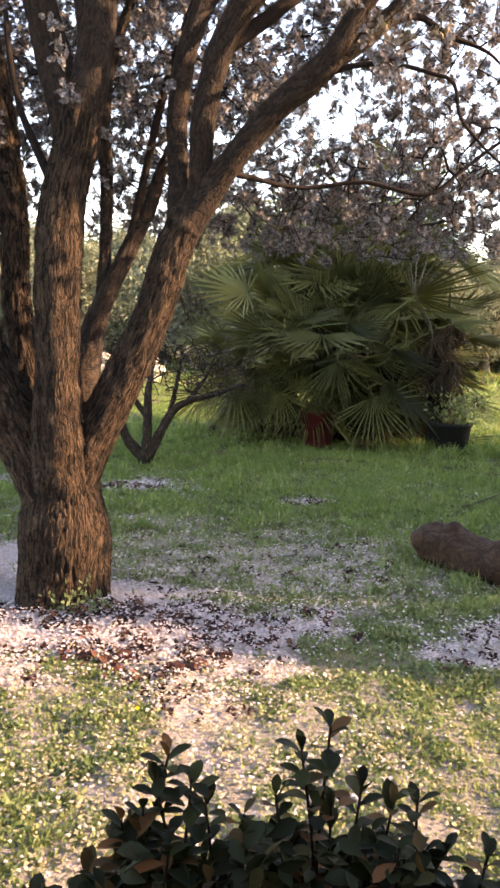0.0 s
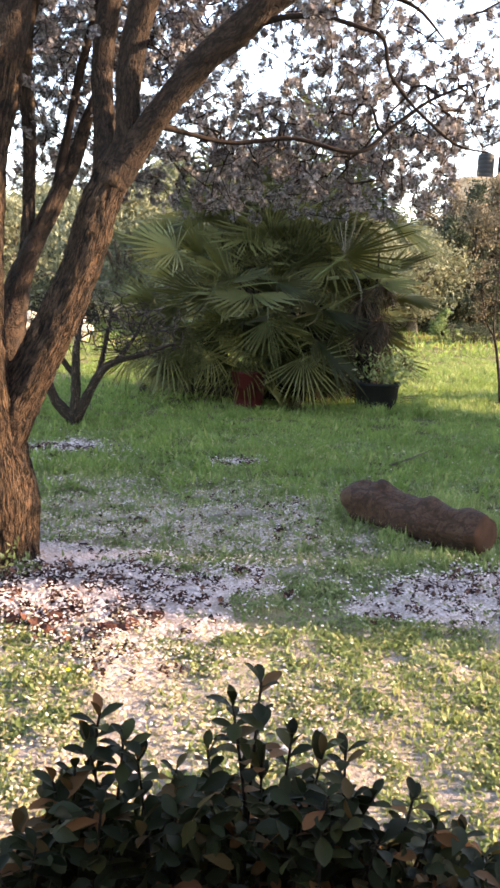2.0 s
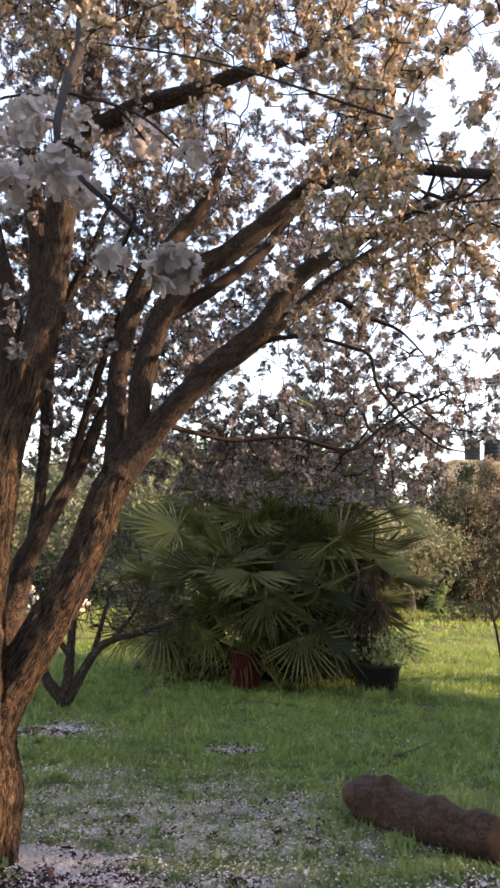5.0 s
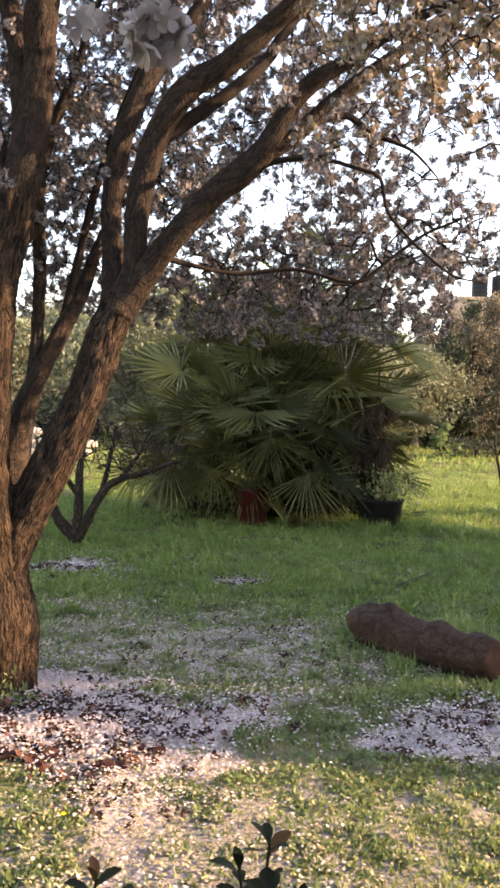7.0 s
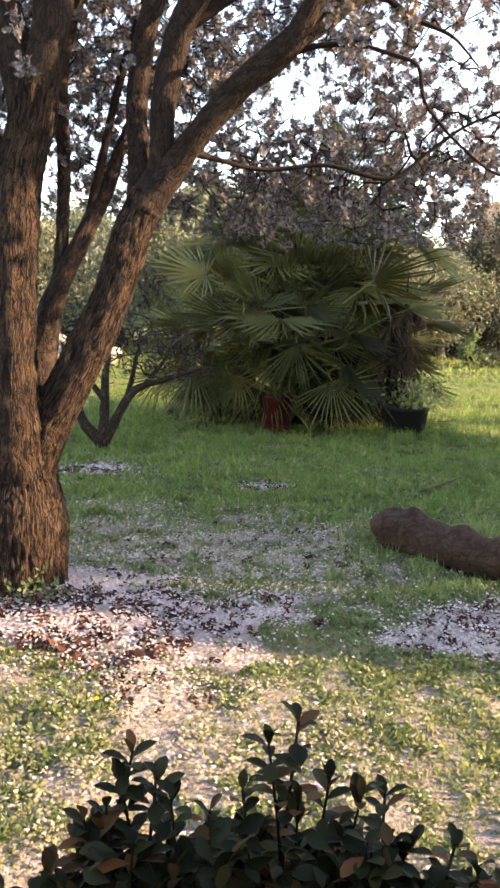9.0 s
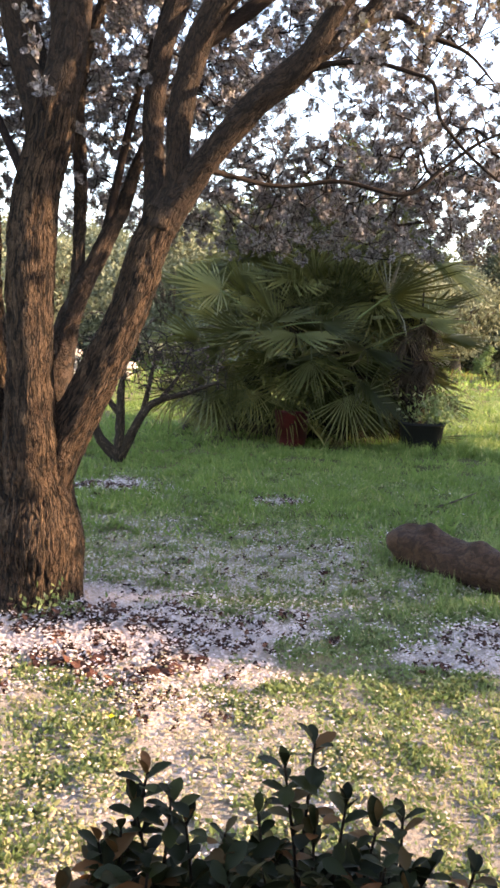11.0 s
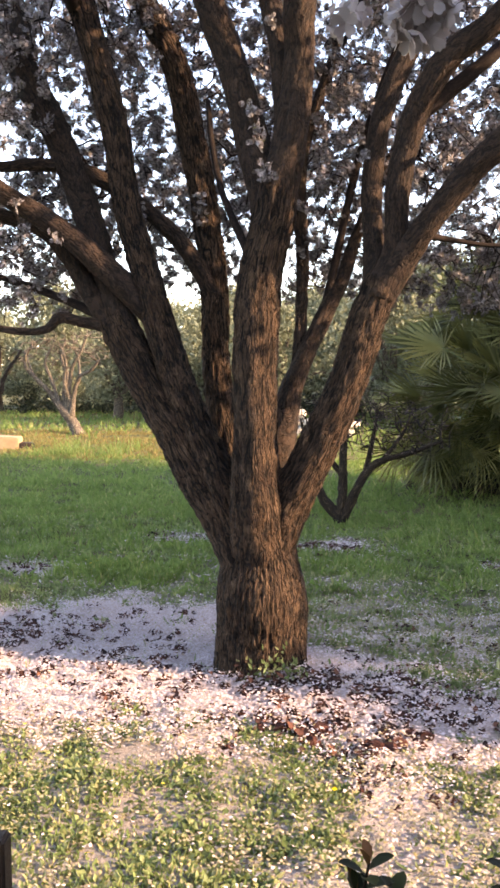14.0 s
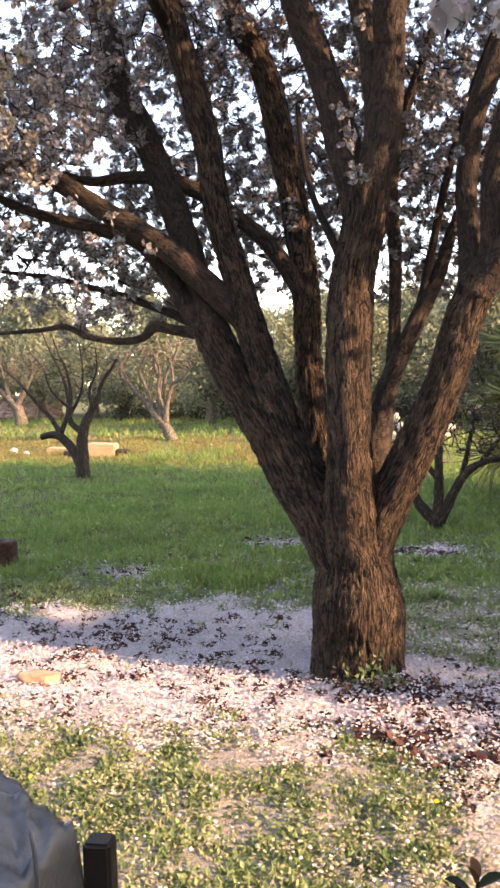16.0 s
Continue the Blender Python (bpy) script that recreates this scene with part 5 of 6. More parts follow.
# ---------------------------------------------------------------- the log in the grass
def build_log():
    log = empty_thing("log", "thick reddish brown sawn log lying in the grass", "log", (1.58, 5.28, 0))
    path = smooth_path([(1.29, 5.72, 0.13, 0.126), (1.31, 5.69, 0.138, 0.143), (1.41, 5.56, 0.135, 0.142), (1.53, 5.40, 0.12, 0.128), (1.66, 5.20, 0.125, 0.136), (1.72, 5.11, 0.125, 0.136), (1.81, 4.99, 0.12, 0.126), (1.88, 4.90, 0.125, 0.132), (1.92, 4.85, 0.125, 0.124)], 0.02)
    v, f, uv = tube(path, 60, 0.004, 8, 10, 0.22)
    for bx, by, wide, tall in ((1.43, 5.54, 0.07, 0.045), (1.68, 5.18, 0.08, 0.042), (1.33, 5.66, 0.05, 0.02), (1.84, 4.96, 0.06, 0.02)):
        swell = np.exp(-((v[:, 0] - bx) ** 2 + (v[:, 1] - by) ** 2) / wide ** 2) * np.clip((v[:, 2] - 0.12) / 0.12, 0, 1)
        v[:, 2] += tall * swell
    part("trunk", mesh_of("trunk", v, f, LOG_WOOD, True, uv), log)
    for end, name, inner in ((0, "cut_end", 1), (-1, "cut_end", -2)):
        ring = v.reshape(len(path), 61, 3)[end][:60]
        c = ring.mean(0)
        out = path[end, :3] - path[inner, :3]
        out = out / np.linalg.norm(out)
        rows = [ring, c + (ring - c) * 0.94 + out * 0.012, c + (ring - c) * 0.5 + out * 0.015]
        V = np.vstack(rows + [c[None] + out * 0.016])
        k = np.arange(60)
        F4 = np.vstack([np.stack([k + 60 * i, (k + 1) % 60 + 60 * i, (k + 1) % 60 + 60 * (i + 1), k + 60 * (i + 1)], 1) for i in range(2)])
        F3 = np.stack([k + 120, (k + 1) % 60 + 120, np.full(60, 180)], 1)
        part(name, mesh_of(name, V, [F4, F3], LOG_END, True), log, "sawn end grain")
    board = empty_thing("stick", "short weathered stick lying in the grass near the log", "stick", (2.5, 5.9, 0))
    part("stick", tube_mesh("stick", [(2.35, 5.95, 0.02, 0.014), (2.6, 5.9, 0.035, 0.018), (2.95, 5.8, 0.03, 0.013)], GREY_BARK, 10, 0.04, 0.001), board)
    stick = empty_thing("stick", "thin dead branch lying in the grass", "stick", (2.2, 7.6, 0))
    part("stick", tube_mesh("stick", [(2.0, 7.55, 0.02, 0.01), (2.2, 7.65, 0.06, 0.009), (2.45, 7.8, 0.12, 0.005)], GREY_BARK, 8, 0.05, 0.001), stick)


build_log()


# ---------------------------------------------------------------- shrub, hedge, sapling
def leafy(nodes, parent, first, load, gen, size, per, most, spread, template=LEAF_KITE):
    thin = np.arange(first, len(nodes))
    thin = thin[load[thin] < most]
    pick = np.repeat(thin, max(1, int(math.ceil(per))))
    pick = pick[gen.random(len(pick)) < per / max(1, int(math.ceil(per)))]
    p = nodes[pick] + gen.normal(size=(len(pick), 3)) * spread
    return scatter(template, ONE_QUAD, p, frames(gen.normal(size=(len(pick), 3)) + (0, 0, 0.3), gen.random(len(pick)) * 6.28), size * (0.6 + 0.8 * gen.random(len(pick))))


def small_tree(name, label, category, stems, crown, count, mat, leaf_mat, seed, leaf_size, per, group="", sides=14, thin=0.004, low=0.5):
    """A tree of drawn stems, grown twigs and many small leaves. crown: list of (centre, half sizes)."""
    gen = np.random.default_rng(seed)
    at = stems[0][0]
    tree = empty_thing(name, label, category, (at[0], at[1], 0), group)
    seeds = []
    for k, nodes in enumerate(stems):
        part("trunk" if k == 0 else "limb", tube_mesh("limb", nodes, mat, sides, 0.06, 0.12 * nodes[0][3], seed + k, 20, 0.12), tree)
        p = smooth_path(nodes, 0.12)
        seeds.append(p[p[:, 2] > low][:, :3])
    t = []
    for c, s in crown:
        d = gen.normal(size=(count // len(crown), 3))
        d /= np.linalg.norm(d, axis=1)[:, None]
        t.append(np.array(c) + d * (gen.random(len(d)) ** 0.45)[:, None] * np.array(s))
    t = np.vstack(t)
    seeds = np.vstack(seeds)
    nodes, parent, tips = grow(seeds, t, 0.14, 0.16, gen)
    v, f, uv, load = twig_arrays(nodes, parent, len(seeds), thin, 0.34, 4, nodes_most(stems))
    tagged(part("twig_mass", mesh_of("twig_mass", v, f, mat, False, uv), tree), kind="stuff")
    if leaf_mat:
        v, f = leafy(nodes, parent, len(seeds), load, gen, leaf_size, per, 12, leaf_size * 0.8)
        tagged(part("leaves", mesh_of("leaves", v, f, leaf_mat), tree), kind="stuff")
    return tree


def nodes_most(stems):
    return min(n[3] for s in stems for n in s) * 1.2


small_tree("bush", "low crooked many-stemmed shrub with thin greyish twigs", "shrub",
           [[(-1.23, 9.95, -0.06, 0.085), (-1.25, 9.95, 0.06, 0.07), (-1.42, 9.94, 0.25, 0.056), (-1.52, 9.93, 0.52, 0.046), (-1.50, 9.92, 0.72, 0.036), (-1.60, 9.9, 1.0, 0.018)],
            [(-1.23, 9.95, 0.0, 0.065), (-1.20, 9.93, 0.28, 0.055), (-1.19, 9.92, 0.58, 0.047), (-1.18, 9.92, 0.9, 0.034), (-1.12, 9.95, 1.25, 0.018)],
            [(-1.21, 9.95, 0.02, 0.065), (-1.08, 9.93, 0.28, 0.052), (-0.91, 9.92, 0.60, 0.044), (-0.71, 9.9, 0.75, 0.036), (-0.42, 9.88, 0.83, 0.025), (-0.05, 9.85, 0.98, 0.014)],
            [(-1.20, 9.93, 0.55, 0.036), (-1.38, 9.95, 0.82, 0.028), (-1.42, 10.0, 1.15, 0.014)],
            [(-0.93, 9.92, 0.58, 0.034), (-0.86, 9.95, 0.9, 0.026), (-0.80, 10.0, 1.25, 0.014)],
            [(-0.72, 9.9, 0.75, 0.028), (-0.5, 9.95, 1.05, 0.018), (-0.4, 9.95, 1.3, 0.01)]],
           [((-1.1, 10.0, 1.2), (0.8, 0.6, 0.45)), ((-0.45, 9.95, 1.1), (0.6, 0.45, 0.38))], 1700, DARK_BARK, BUSH_LEAF, 3, 0.034, 2.4, thin=0.0042, low=0.6)

small_tree("sapling", "thin young sapling with sparse pinkish buds standing in bright grass", "sapling",
           [[(4.86, 12.15, -0.05, 0.024), (4.81, 12.15, 0.4, 0.021), (4.73, 12.15, 0.85, 0.018), (4.66, 12.15, 1.2, 0.012), (4.66, 12.15, 1.7, 0.008), (4.68, 12.15, 2.15, 0.005)],
            [(4.70, 12.15, 1.02, 0.012), (4.52, 12.12, 1.3, 0.009), (4.42, 12.1, 1.7, 0.007)], [(4.70, 12.15, 1.0, 0.012), (4.86, 12.2, 1.3, 0.009), (4.95, 12.2, 1.75, 0.007)]],
           [((4.68, 12.15, 1.6), (0.40, 0.35, 0.62))], 170, DARK_BARK, SHRUB_DRY, 8, 0.03, 1.3, thin=0.003, low=0.95)


def leaf_mesh(name, mat, long, wide, curl):
    """One glossy oval hedge leaf, folded along its midrib; y runs to the tip."""
    V, F = [], []
    for u, w in ((0.0, 0.07), (0.14, 0.3), (0.38, 0.78), (0.64, 1.0), (0.87, 0.72), (1.0, 0.12)):
        for s in (-1, 0, 1):
            V.append((s * w * wide / 2, u * long, -curl * long * u * u + (0.18 * w * wide if s else 0)))
    for i in range(5):
        for j in range(2):
            q = i * 3 + j
            F.append((q, q + 1, q + 4, q + 3))
    return mesh_of(name, np.array(V), np.array(F), mat, True)


LEADERS = ((-0.138, 0.70, 7), (-0.09, 0.645, 8), (-0.165, 0.64, 8), (-0.06, 0.595, 8), (-0.235, 0.55, 8), (-0.305, 0.435, 8), (0.135, 0.72, 11), (0.193, 0.765, 3), (0.263, 0.645, 6), (0.331, 0.605, 7),
           (0.379, 0.61, 5), (0.085, 0.615, 3), (0.446, 0.50, 6), (0.534, 0.495, 7), (0.587, 0.445, 6), (0.65, 0.40, 6), (-0.19, 0.575, 8), (0.02, 0.57, 5), (0.2, 0.58, 5))


def hedge_top(x):
    """Height of the hedge's uneven body at its front, along x."""
    return 0.565 - 0.55 * max(0.0, -0.13 - x) - 0.42 * max(0.0, x - 0.28) + 0.035 * math.sin(x * 23) - 0.03 * math.exp(-((x + 0.0) / 0.06) ** 2)


def hedge_point(x, y, down):
    """A point that far below the hedge's top, which falls away towards the lawn."""
    return Vector((x * y / 1.6, y, 1.58 - (1.58 - hedge_top(x) + down) * y / 1.6))


def build_hedge():
    gen = np.random.default_rng(44)
    hedge = empty_thing("hedge", "dark glossy evergreen hedge in shade at the lawn's edge", "hedge", (0.36, 1.74, 0))
    shapes = [leaf_mesh("leaf", HEDGE_LEAF, 0.060, 0.032, c) for c in (0.05, 0.2, 0.4)]
    # tall leaders that end in rosettes, tips in metres, then the even body
    drawn = []
    for x, z, n in LEADERS:
        drawn.append((Vector((x + gen.normal() * 0.02, 1.72, -0.02)), Vector((x, 1.6, z)), n, True))
    for k in range(80):
        x = -0.42 + 1.45 * gen.random()
        drawn.append((Vector((x + gen.normal() * 0.05, 1.78 + gen.normal() * 0.06, -0.02)), hedge_point(x, 1.5 + 0.45 * gen.random(), 0.02 + 0.09 * gen.random()), 9, False))
    stems, count, mass_p = [], 0, []
    for foot, tip, n, lead in drawn:
        bend = Vector((gen.normal() * 0.03, gen.normal() * 0.03, 0))
        stems.append(tube(smooth_path([(*foot, 0.008), (*((foot + tip) / 2 + bend), 0.006), (*tip, 0.0022)], 0.06), 6))
        for i in range(n + 12):
            gap = 0.010 if lead else 0.017
            f = 1 - (i * gap) / (tip - foot).length
            if i >= n:
                f = 1 - (n * gap + (i - n) * (0.022 if lead else 0.03)) / (tip - foot).length
            if f < 0.1 or (lead and i > n + 11):
                break
            p = foot + (tip - foot) * f + bend * math.sin(math.pi * max(0, f)) * 0.9
            az = i * 2.4 + foot.x * 40 + gen.normal() * 0.5
            el = radians(gen.normal(62 - 9 * i if lead and i < 7 else 20 if i > 1 else 50, 18))
            out = Vector((math.cos(az) * math.cos(el), math.sin(az) * math.cos(el), math.sin(el)))
            side = out.cross(Vector((0, 0, 1))).normalized()
            up = side.cross(out)
            m = Matrix((side, out, up)).transposed().to_4x4()
            m.translation = p
            m = m @ Matrix.Scale((0.75 + 0.08 * i) * (0.85 + 0.35 * gen.random()) if i < 4 else 0.75 + 0.5 * gen.random(), 4) @ Matrix.Scale(1.0 if lead else 1.05, 4)
            if count < 290 and i < n:
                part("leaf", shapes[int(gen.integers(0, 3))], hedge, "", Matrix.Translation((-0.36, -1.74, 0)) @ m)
                count += 1
            else:
                mass_p.append(m)
    v, f, uv = join(stems)
    tagged(part("stem_mass", mesh_of("stem_mass", v, f, DARK_BARK, True, uv), hedge), kind="stuff")
    base = shapes[1]
    bv = np.empty(len(base.vertices) * 3, dtype=np.float32)
    base.vertices.foreach_get("co", bv)
    bv = bv.reshape(-1, 3)
    bf = np.array([list(p.vertices) for p in base.polygons])
    # deeper leaves fill the body
    for k in range(3000):
        x = -0.45 + 1.55 * gen.random()
        p = hedge_point(x, 1.5 + 0.5 * gen.random(), 0.06 + 0.42 * gen.random() ** 1.2)
        m = pose(p.x, p.y, max(0.04, p.z), gen.normal(25, 42), gen.normal(0, 42), gen.random() * 360)
        mass_p.append(m @ Matrix.Scale(0.7 + 0.5 * gen.random(), 4))
    M = np.array([[list(r) for r in m] for m in mass_p])
    v = np.einsum("nij,kj->nki", M[:, :3, :3], bv) + M[:, None, :3, 3]
    f = (bf[None] + (np.arange(len(M)) * len(bv))[:, None, None]).reshape(-1, 4)
    tagged(part("leaf_mass", mesh_of("leaf_mass", v.reshape(-1, 3), f, SHADED_HEDGE_MASS, True), hedge), kind="stuff")


build_hedge()


# ---------------------------------------------------------------- near things
def build_near():
    gen = np.random.default_rng(2)
    post = empty_thing("garden_post", "dark brown wooden post standing at the lawn's edge", "post", (-0.79, 1.33, 0))
    bm = bmesh.new()
    bmesh.ops.create_cube(bm, size=1, matrix=pose(-0.790, 1.335, 0.41, 0, 0, 12) @ Matrix.Diagonal((0.052, 0.05, 0.82, 1)))
    bmesh.ops.bevel(bm, geom=list(bm.edges), offset=0.006, segments=3, affect="EDGES")
    part("post", bm_mesh("post", bm, DARK_WOOD), post)
    # a sheet of clear grey plastic thrown over a garden seat
    cover = empty_thing("plastic_cover", "crumpled translucent grey plastic sheet draped over garden furniture", "plastic sheet", (-0.98, 1.1, 0))
    n = 70
    V = np.empty((n, n, 3))
    for i in range(n):
        for j in range(n):
            u, w = i / (n - 1) * 2 - 1, j / (n - 1) * 2 - 1
            d = max(abs(u), abs(w))
            edge = max(0.0, d - 0.52) / 0.48
            x, y = u * (0.30 if d < 0.52 else 0.30 * (0.52 / d) + 0.06 * edge), w * (0.34 if d < 0.52 else 0.34 * (0.52 / d) + 0.05 * edge)
            crease = noise.noise((u * 3.1, w * 3.1, 0.3)) * 0.03 + noise.noise((u * 8, w * 8, 2.3)) * 0.022 + 0.016 * abs(noise.noise((u * 14, w * 11, 7))) + 0.034 * abs(noise.noise((u * 5 + w * 4, w * 2, 5)))
            z = 0.93 - 0.13 * (u + 0.5) - 0.07 * edge ** 0.7 - 0.72 * edge ** 1.15 + crease * 1.3
            fold = 1 + 0.10 * edge * math.sin(math.atan2(w, u) * 13 + 2 * noise.noise((u, w, 1)))
            V[i, j] = (-0.97 + x * 1.0 * fold, 1.12 + y * fold, max(0.02, z + 0.055))
    a = (np.arange(n - 1)[:, None] * n + np.arange(n - 1)[None]).ravel()
    part("sheet", mesh_of("sheet", V.reshape(-1, 3), np.stack([a, a + n, a + n + 1, a + 1], 1), GREY_SHEET, True), cover)
    part("string", tube_mesh("string", [(-0.80, 1.14, 0.93, 0.004), (-0.785, 1.13, 0.86, 0.004), (-0.79, 1.12, 0.6, 0.004)], GREY_SHEET, 8, 0.03), cover, "thin twisted plastic edge")
    # sprout at the tree's foot
    sprout = empty_thing("weed_tuft", "small green and brown weed tuft at the trunk's foot", "weed", (-0.86, 4.36, 0))
    k = 90
    v, f = scatter(LEAF_KITE, ONE_QUAD, np.array((-0.84, 4.33, 0.05)) + gen.normal(size=(k, 3)) * (0.12, 0.04, 0.03), frames(gen.normal(size=(k, 3)) + (0, -0.4, 0.3), gen.random(k) * 6.28), 0.035 + 0.03 * gen.random(k))
    tagged(part("dry_leaves", mesh_of("dry_leaves", v, f, DEAD_LEAF), sprout, "withered reddish brown leaves"), kind="stuff")
    k = 110
    p = np.array((-0.86, 4.36, 0.08)) + gen.normal(size=(k, 3)) * (0.09, 0.035, 0.05)
    v, f = scatter(LEAF_KITE, ONE_QUAD, p, frames(gen.normal(size=(k, 3)) + (0, -0.3, 0.8), gen.random(k) * 6.28), 0.03 + 0.03 * gen.random(k))
    tagged(part("foliage", mesh_of("foliage", v, f, CLOVER), sprout), kind="stuff")
    # flat orange stone, brown stump
    bm = bmesh.new()
    bmesh.ops.create_icosphere(bm, subdivisions=4, radius=1)
    for v in bm.verts:
        q = noise.noise(v.co * 1.6) * 0.25 + noise.noise(v.co * 5) * 0.06
        v.co = Vector((-2.76 + v.co.x * 0.14 * (1 + q), 4.06 + v.co.y * 0.075 * (1 + q), 0.012 + max(-0.02, min(0.03, v.co.z * 0.05)) * (1 + q)))
    tagged(new("stone", bm_mesh("stone", bm, ORANGE_STONE, True)), "flat orange brown stone lying on fallen petals", "stone")
    stump = empty_thing("stump", "short reddish brown sawn tree stump in the grass", "stump", (-4.86, 6.72, 0))
    part("stump", tube_mesh("stump", [(-4.92, 6.72, -0.05, 0.15), (-4.92, 6.72, 0.1, 0.13), (-4.92, 6.72, 0.24, 0.125), (-4.92, 6.72, 0.26, 0.11), (-4.92, 6.72, 0.262, 0.01)], LOG_WOOD, 40, 0.02, 0.006, 3), stump)


build_near()


# ---------------------------------------------------------------- orchard behind
small_tree("orchard_tree", "pruned bare orchard tree with a forked dark trunk", "tree",
           [[(-8.64, 14.4, -0.05, 0.16), (-8.61, 14.4, 0.24, 0.125), (-8.6, 14.4, 0.61, 0.105), (-8.57, 14.4, 0.97, 0.09), (-8.45, 14.45, 1.26, 0.07), (-8.3, 14.5, 1.53, 0.045), (-8.19, 14.5, 1.85, 0.028), (-8.05, 14.55, 2.08, 0.02), (-7.9, 14.6, 2.31, 0.012)],
            [(-8.64, 14.4, 0.24, 0.1), (-8.82, 14.4, 0.56, 0.085), (-9.05, 14.38, 0.8, 0.078), (-9.26, 14.35, 0.87, 0.07), (-9.47, 14.3, 0.82, 0.055)],
            [(-9.05, 14.4, 0.82, 0.06), (-9.31, 14.4, 1.21, 0.042), (-9.62, 14.3, 1.58, 0.034), (-9.92, 14.25, 1.93, 0.022), (-10.23, 14.2, 2.21, 0.012)],
            [(-9.08, 14.4, 0.88, 0.055), (-8.96, 14.5, 1.33, 0.042), (-9.01, 14.55, 1.75, 0.03), (-9.17, 14.6, 2.12, 0.02), (-9.39, 14.6, 2.54, 0.014), (-9.59, 14.6, 2.98, 0.009)],
            [(-8.6, 14.4, 0.91, 0.06), (-8.83, 14.35, 1.15, 0.048), (-8.76, 14.3, 1.63, 0.032), (-8.84, 14.3, 2.11, 0.022), (-8.98, 14.25, 2.47, 0.014), (-9.1, 14.2, 2.86, 0.009)],
            [(-8.86, 14.36, 1.21, 0.036), (-8.63, 14.45, 1.68, 0.024), (-8.6, 14.5, 2.16, 0.015), (-8.66, 14.5, 2.64, 0.009)],
            [(-8.38, 14.45, 1.32, 0.04), (-8.34, 14.3, 1.74, 0.027), (-8.15, 14.25, 2.09, 0.016), (-8.12, 14.2, 2.52, 0.009)],
            [(-8.95, 14.5, 1.4, 0.03), (-9.2, 14.3, 1.75, 0.02), (-9.35, 14.25, 2.2, 0.012), (-9.6, 14.2, 2.5, 0.009)]],
           [((-8.8, 14.4, 2.1), (1.0, 0.6, 0.75))], 150, DARK_BARK, OLIVE_LEAF, 17, 0.04, 0.3, "orchard trees", thin=0.005, low=1.3)
small_tree("orchard_tree", "leaning pale-barked orchard tree with bare forking branches", "tree",
           [[(-12.14, 26.3, -0.05, 0.22), (-12.34, 26.3, 0.34, 0.18), (-12.56, 26.3, 0.66, 0.16), (-12.84, 26.3, 0.98, 0.115), (-13.23, 26.3, 1.46, 0.075), (-13.69, 26.2, 1.95, 0.06), (-13.98, 26.1, 2.33, 0.05), (-13.88, 26.0, 2.73, 0.04), (-13.53, 26.0, 3.11, 0.025)],
            [(-12.56, 26.3, 0.71, 0.12), (-12.71, 26.4, 1.4, 0.075), (-12.63, 26.5, 1.98, 0.06), (-12.88, 26.6, 2.61, 0.048), (-12.79, 26.7, 3.19, 0.03)],
            [(-12.42, 26.3, 0.6, 0.12), (-12.28, 26.25, 1.34, 0.075), (-12.03, 26.2, 1.94, 0.06), (-11.59, 26.1, 2.16, 0.048), (-11.22, 26.0, 2.51, 0.03)],
            [(-12.84, 26.3, 0.98, 0.08), (-13.16, 26.4, 1.83, 0.058), (-13.44, 26.5, 2.42, 0.047), (-13.24, 26.6, 2.99, 0.03)],
            [(-12.55, 26.3, 0.81, 0.08), (-12.38, 26.2, 1.92, 0.058), (-12.2, 26.1, 2.38, 0.048), (-11.89, 26.0, 2.79, 0.04), (-11.65, 26.0, 3.3, 0.025)],
            [(-12.38, 26.3, 0.92, 0.07), (-12.55, 26.1, 1.76, 0.052), (-12.43, 26.0, 2.39, 0.046), (-12.6, 25.9, 3.07, 0.03)],
            [(-13.52, 26.25, 1.78, 0.046), (-13.81, 26.4, 2.0, 0.04), (-14.09, 26.5, 2.49, 0.03), (-14.26, 26.6, 2.87, 0.02)],
            [(-12.03, 26.2, 1.94, 0.046), (-12.15, 26.4, 2.48, 0.036), (-12.37, 26.5, 2.96, 0.025)]],
           [((-12.6, 26.3, 2.9), (1.9, 1.2, 0.8))], 240, GREY_BARK, OLIVE_LEAF, 23, 0.06, 0.3, "orchard trees", thin=0.011, low=1.9)
small_tree("orchard_tree", "small crooked orchard tree far off in the meadow", "tree",
           [[(-27.9, 40.2, -0.05, 0.34), (-28.1, 40.2, 0.9, 0.28), (-28.8, 40.2, 1.7, 0.18), (-29.8, 40.2, 2.4, 0.08)],
            [(-28.2, 40.2, 1.1, 0.2), (-27.6, 40.2, 2.0, 0.12), (-27.0, 40.2, 3.0, 0.06)], [(-28.6, 40.2, 1.5, 0.15), (-28.9, 40.2, 2.5, 0.08), (-29.2, 40.2, 3.5, 0.05)]],
           [((-28.3, 40.2, 3.4), (2.4, 1.8, 1.3))], 260, GREY_BARK, OLIVE_LEAF, 29, 0.12, 1.2, "orchard trees", thin=0.012, low=1.7)


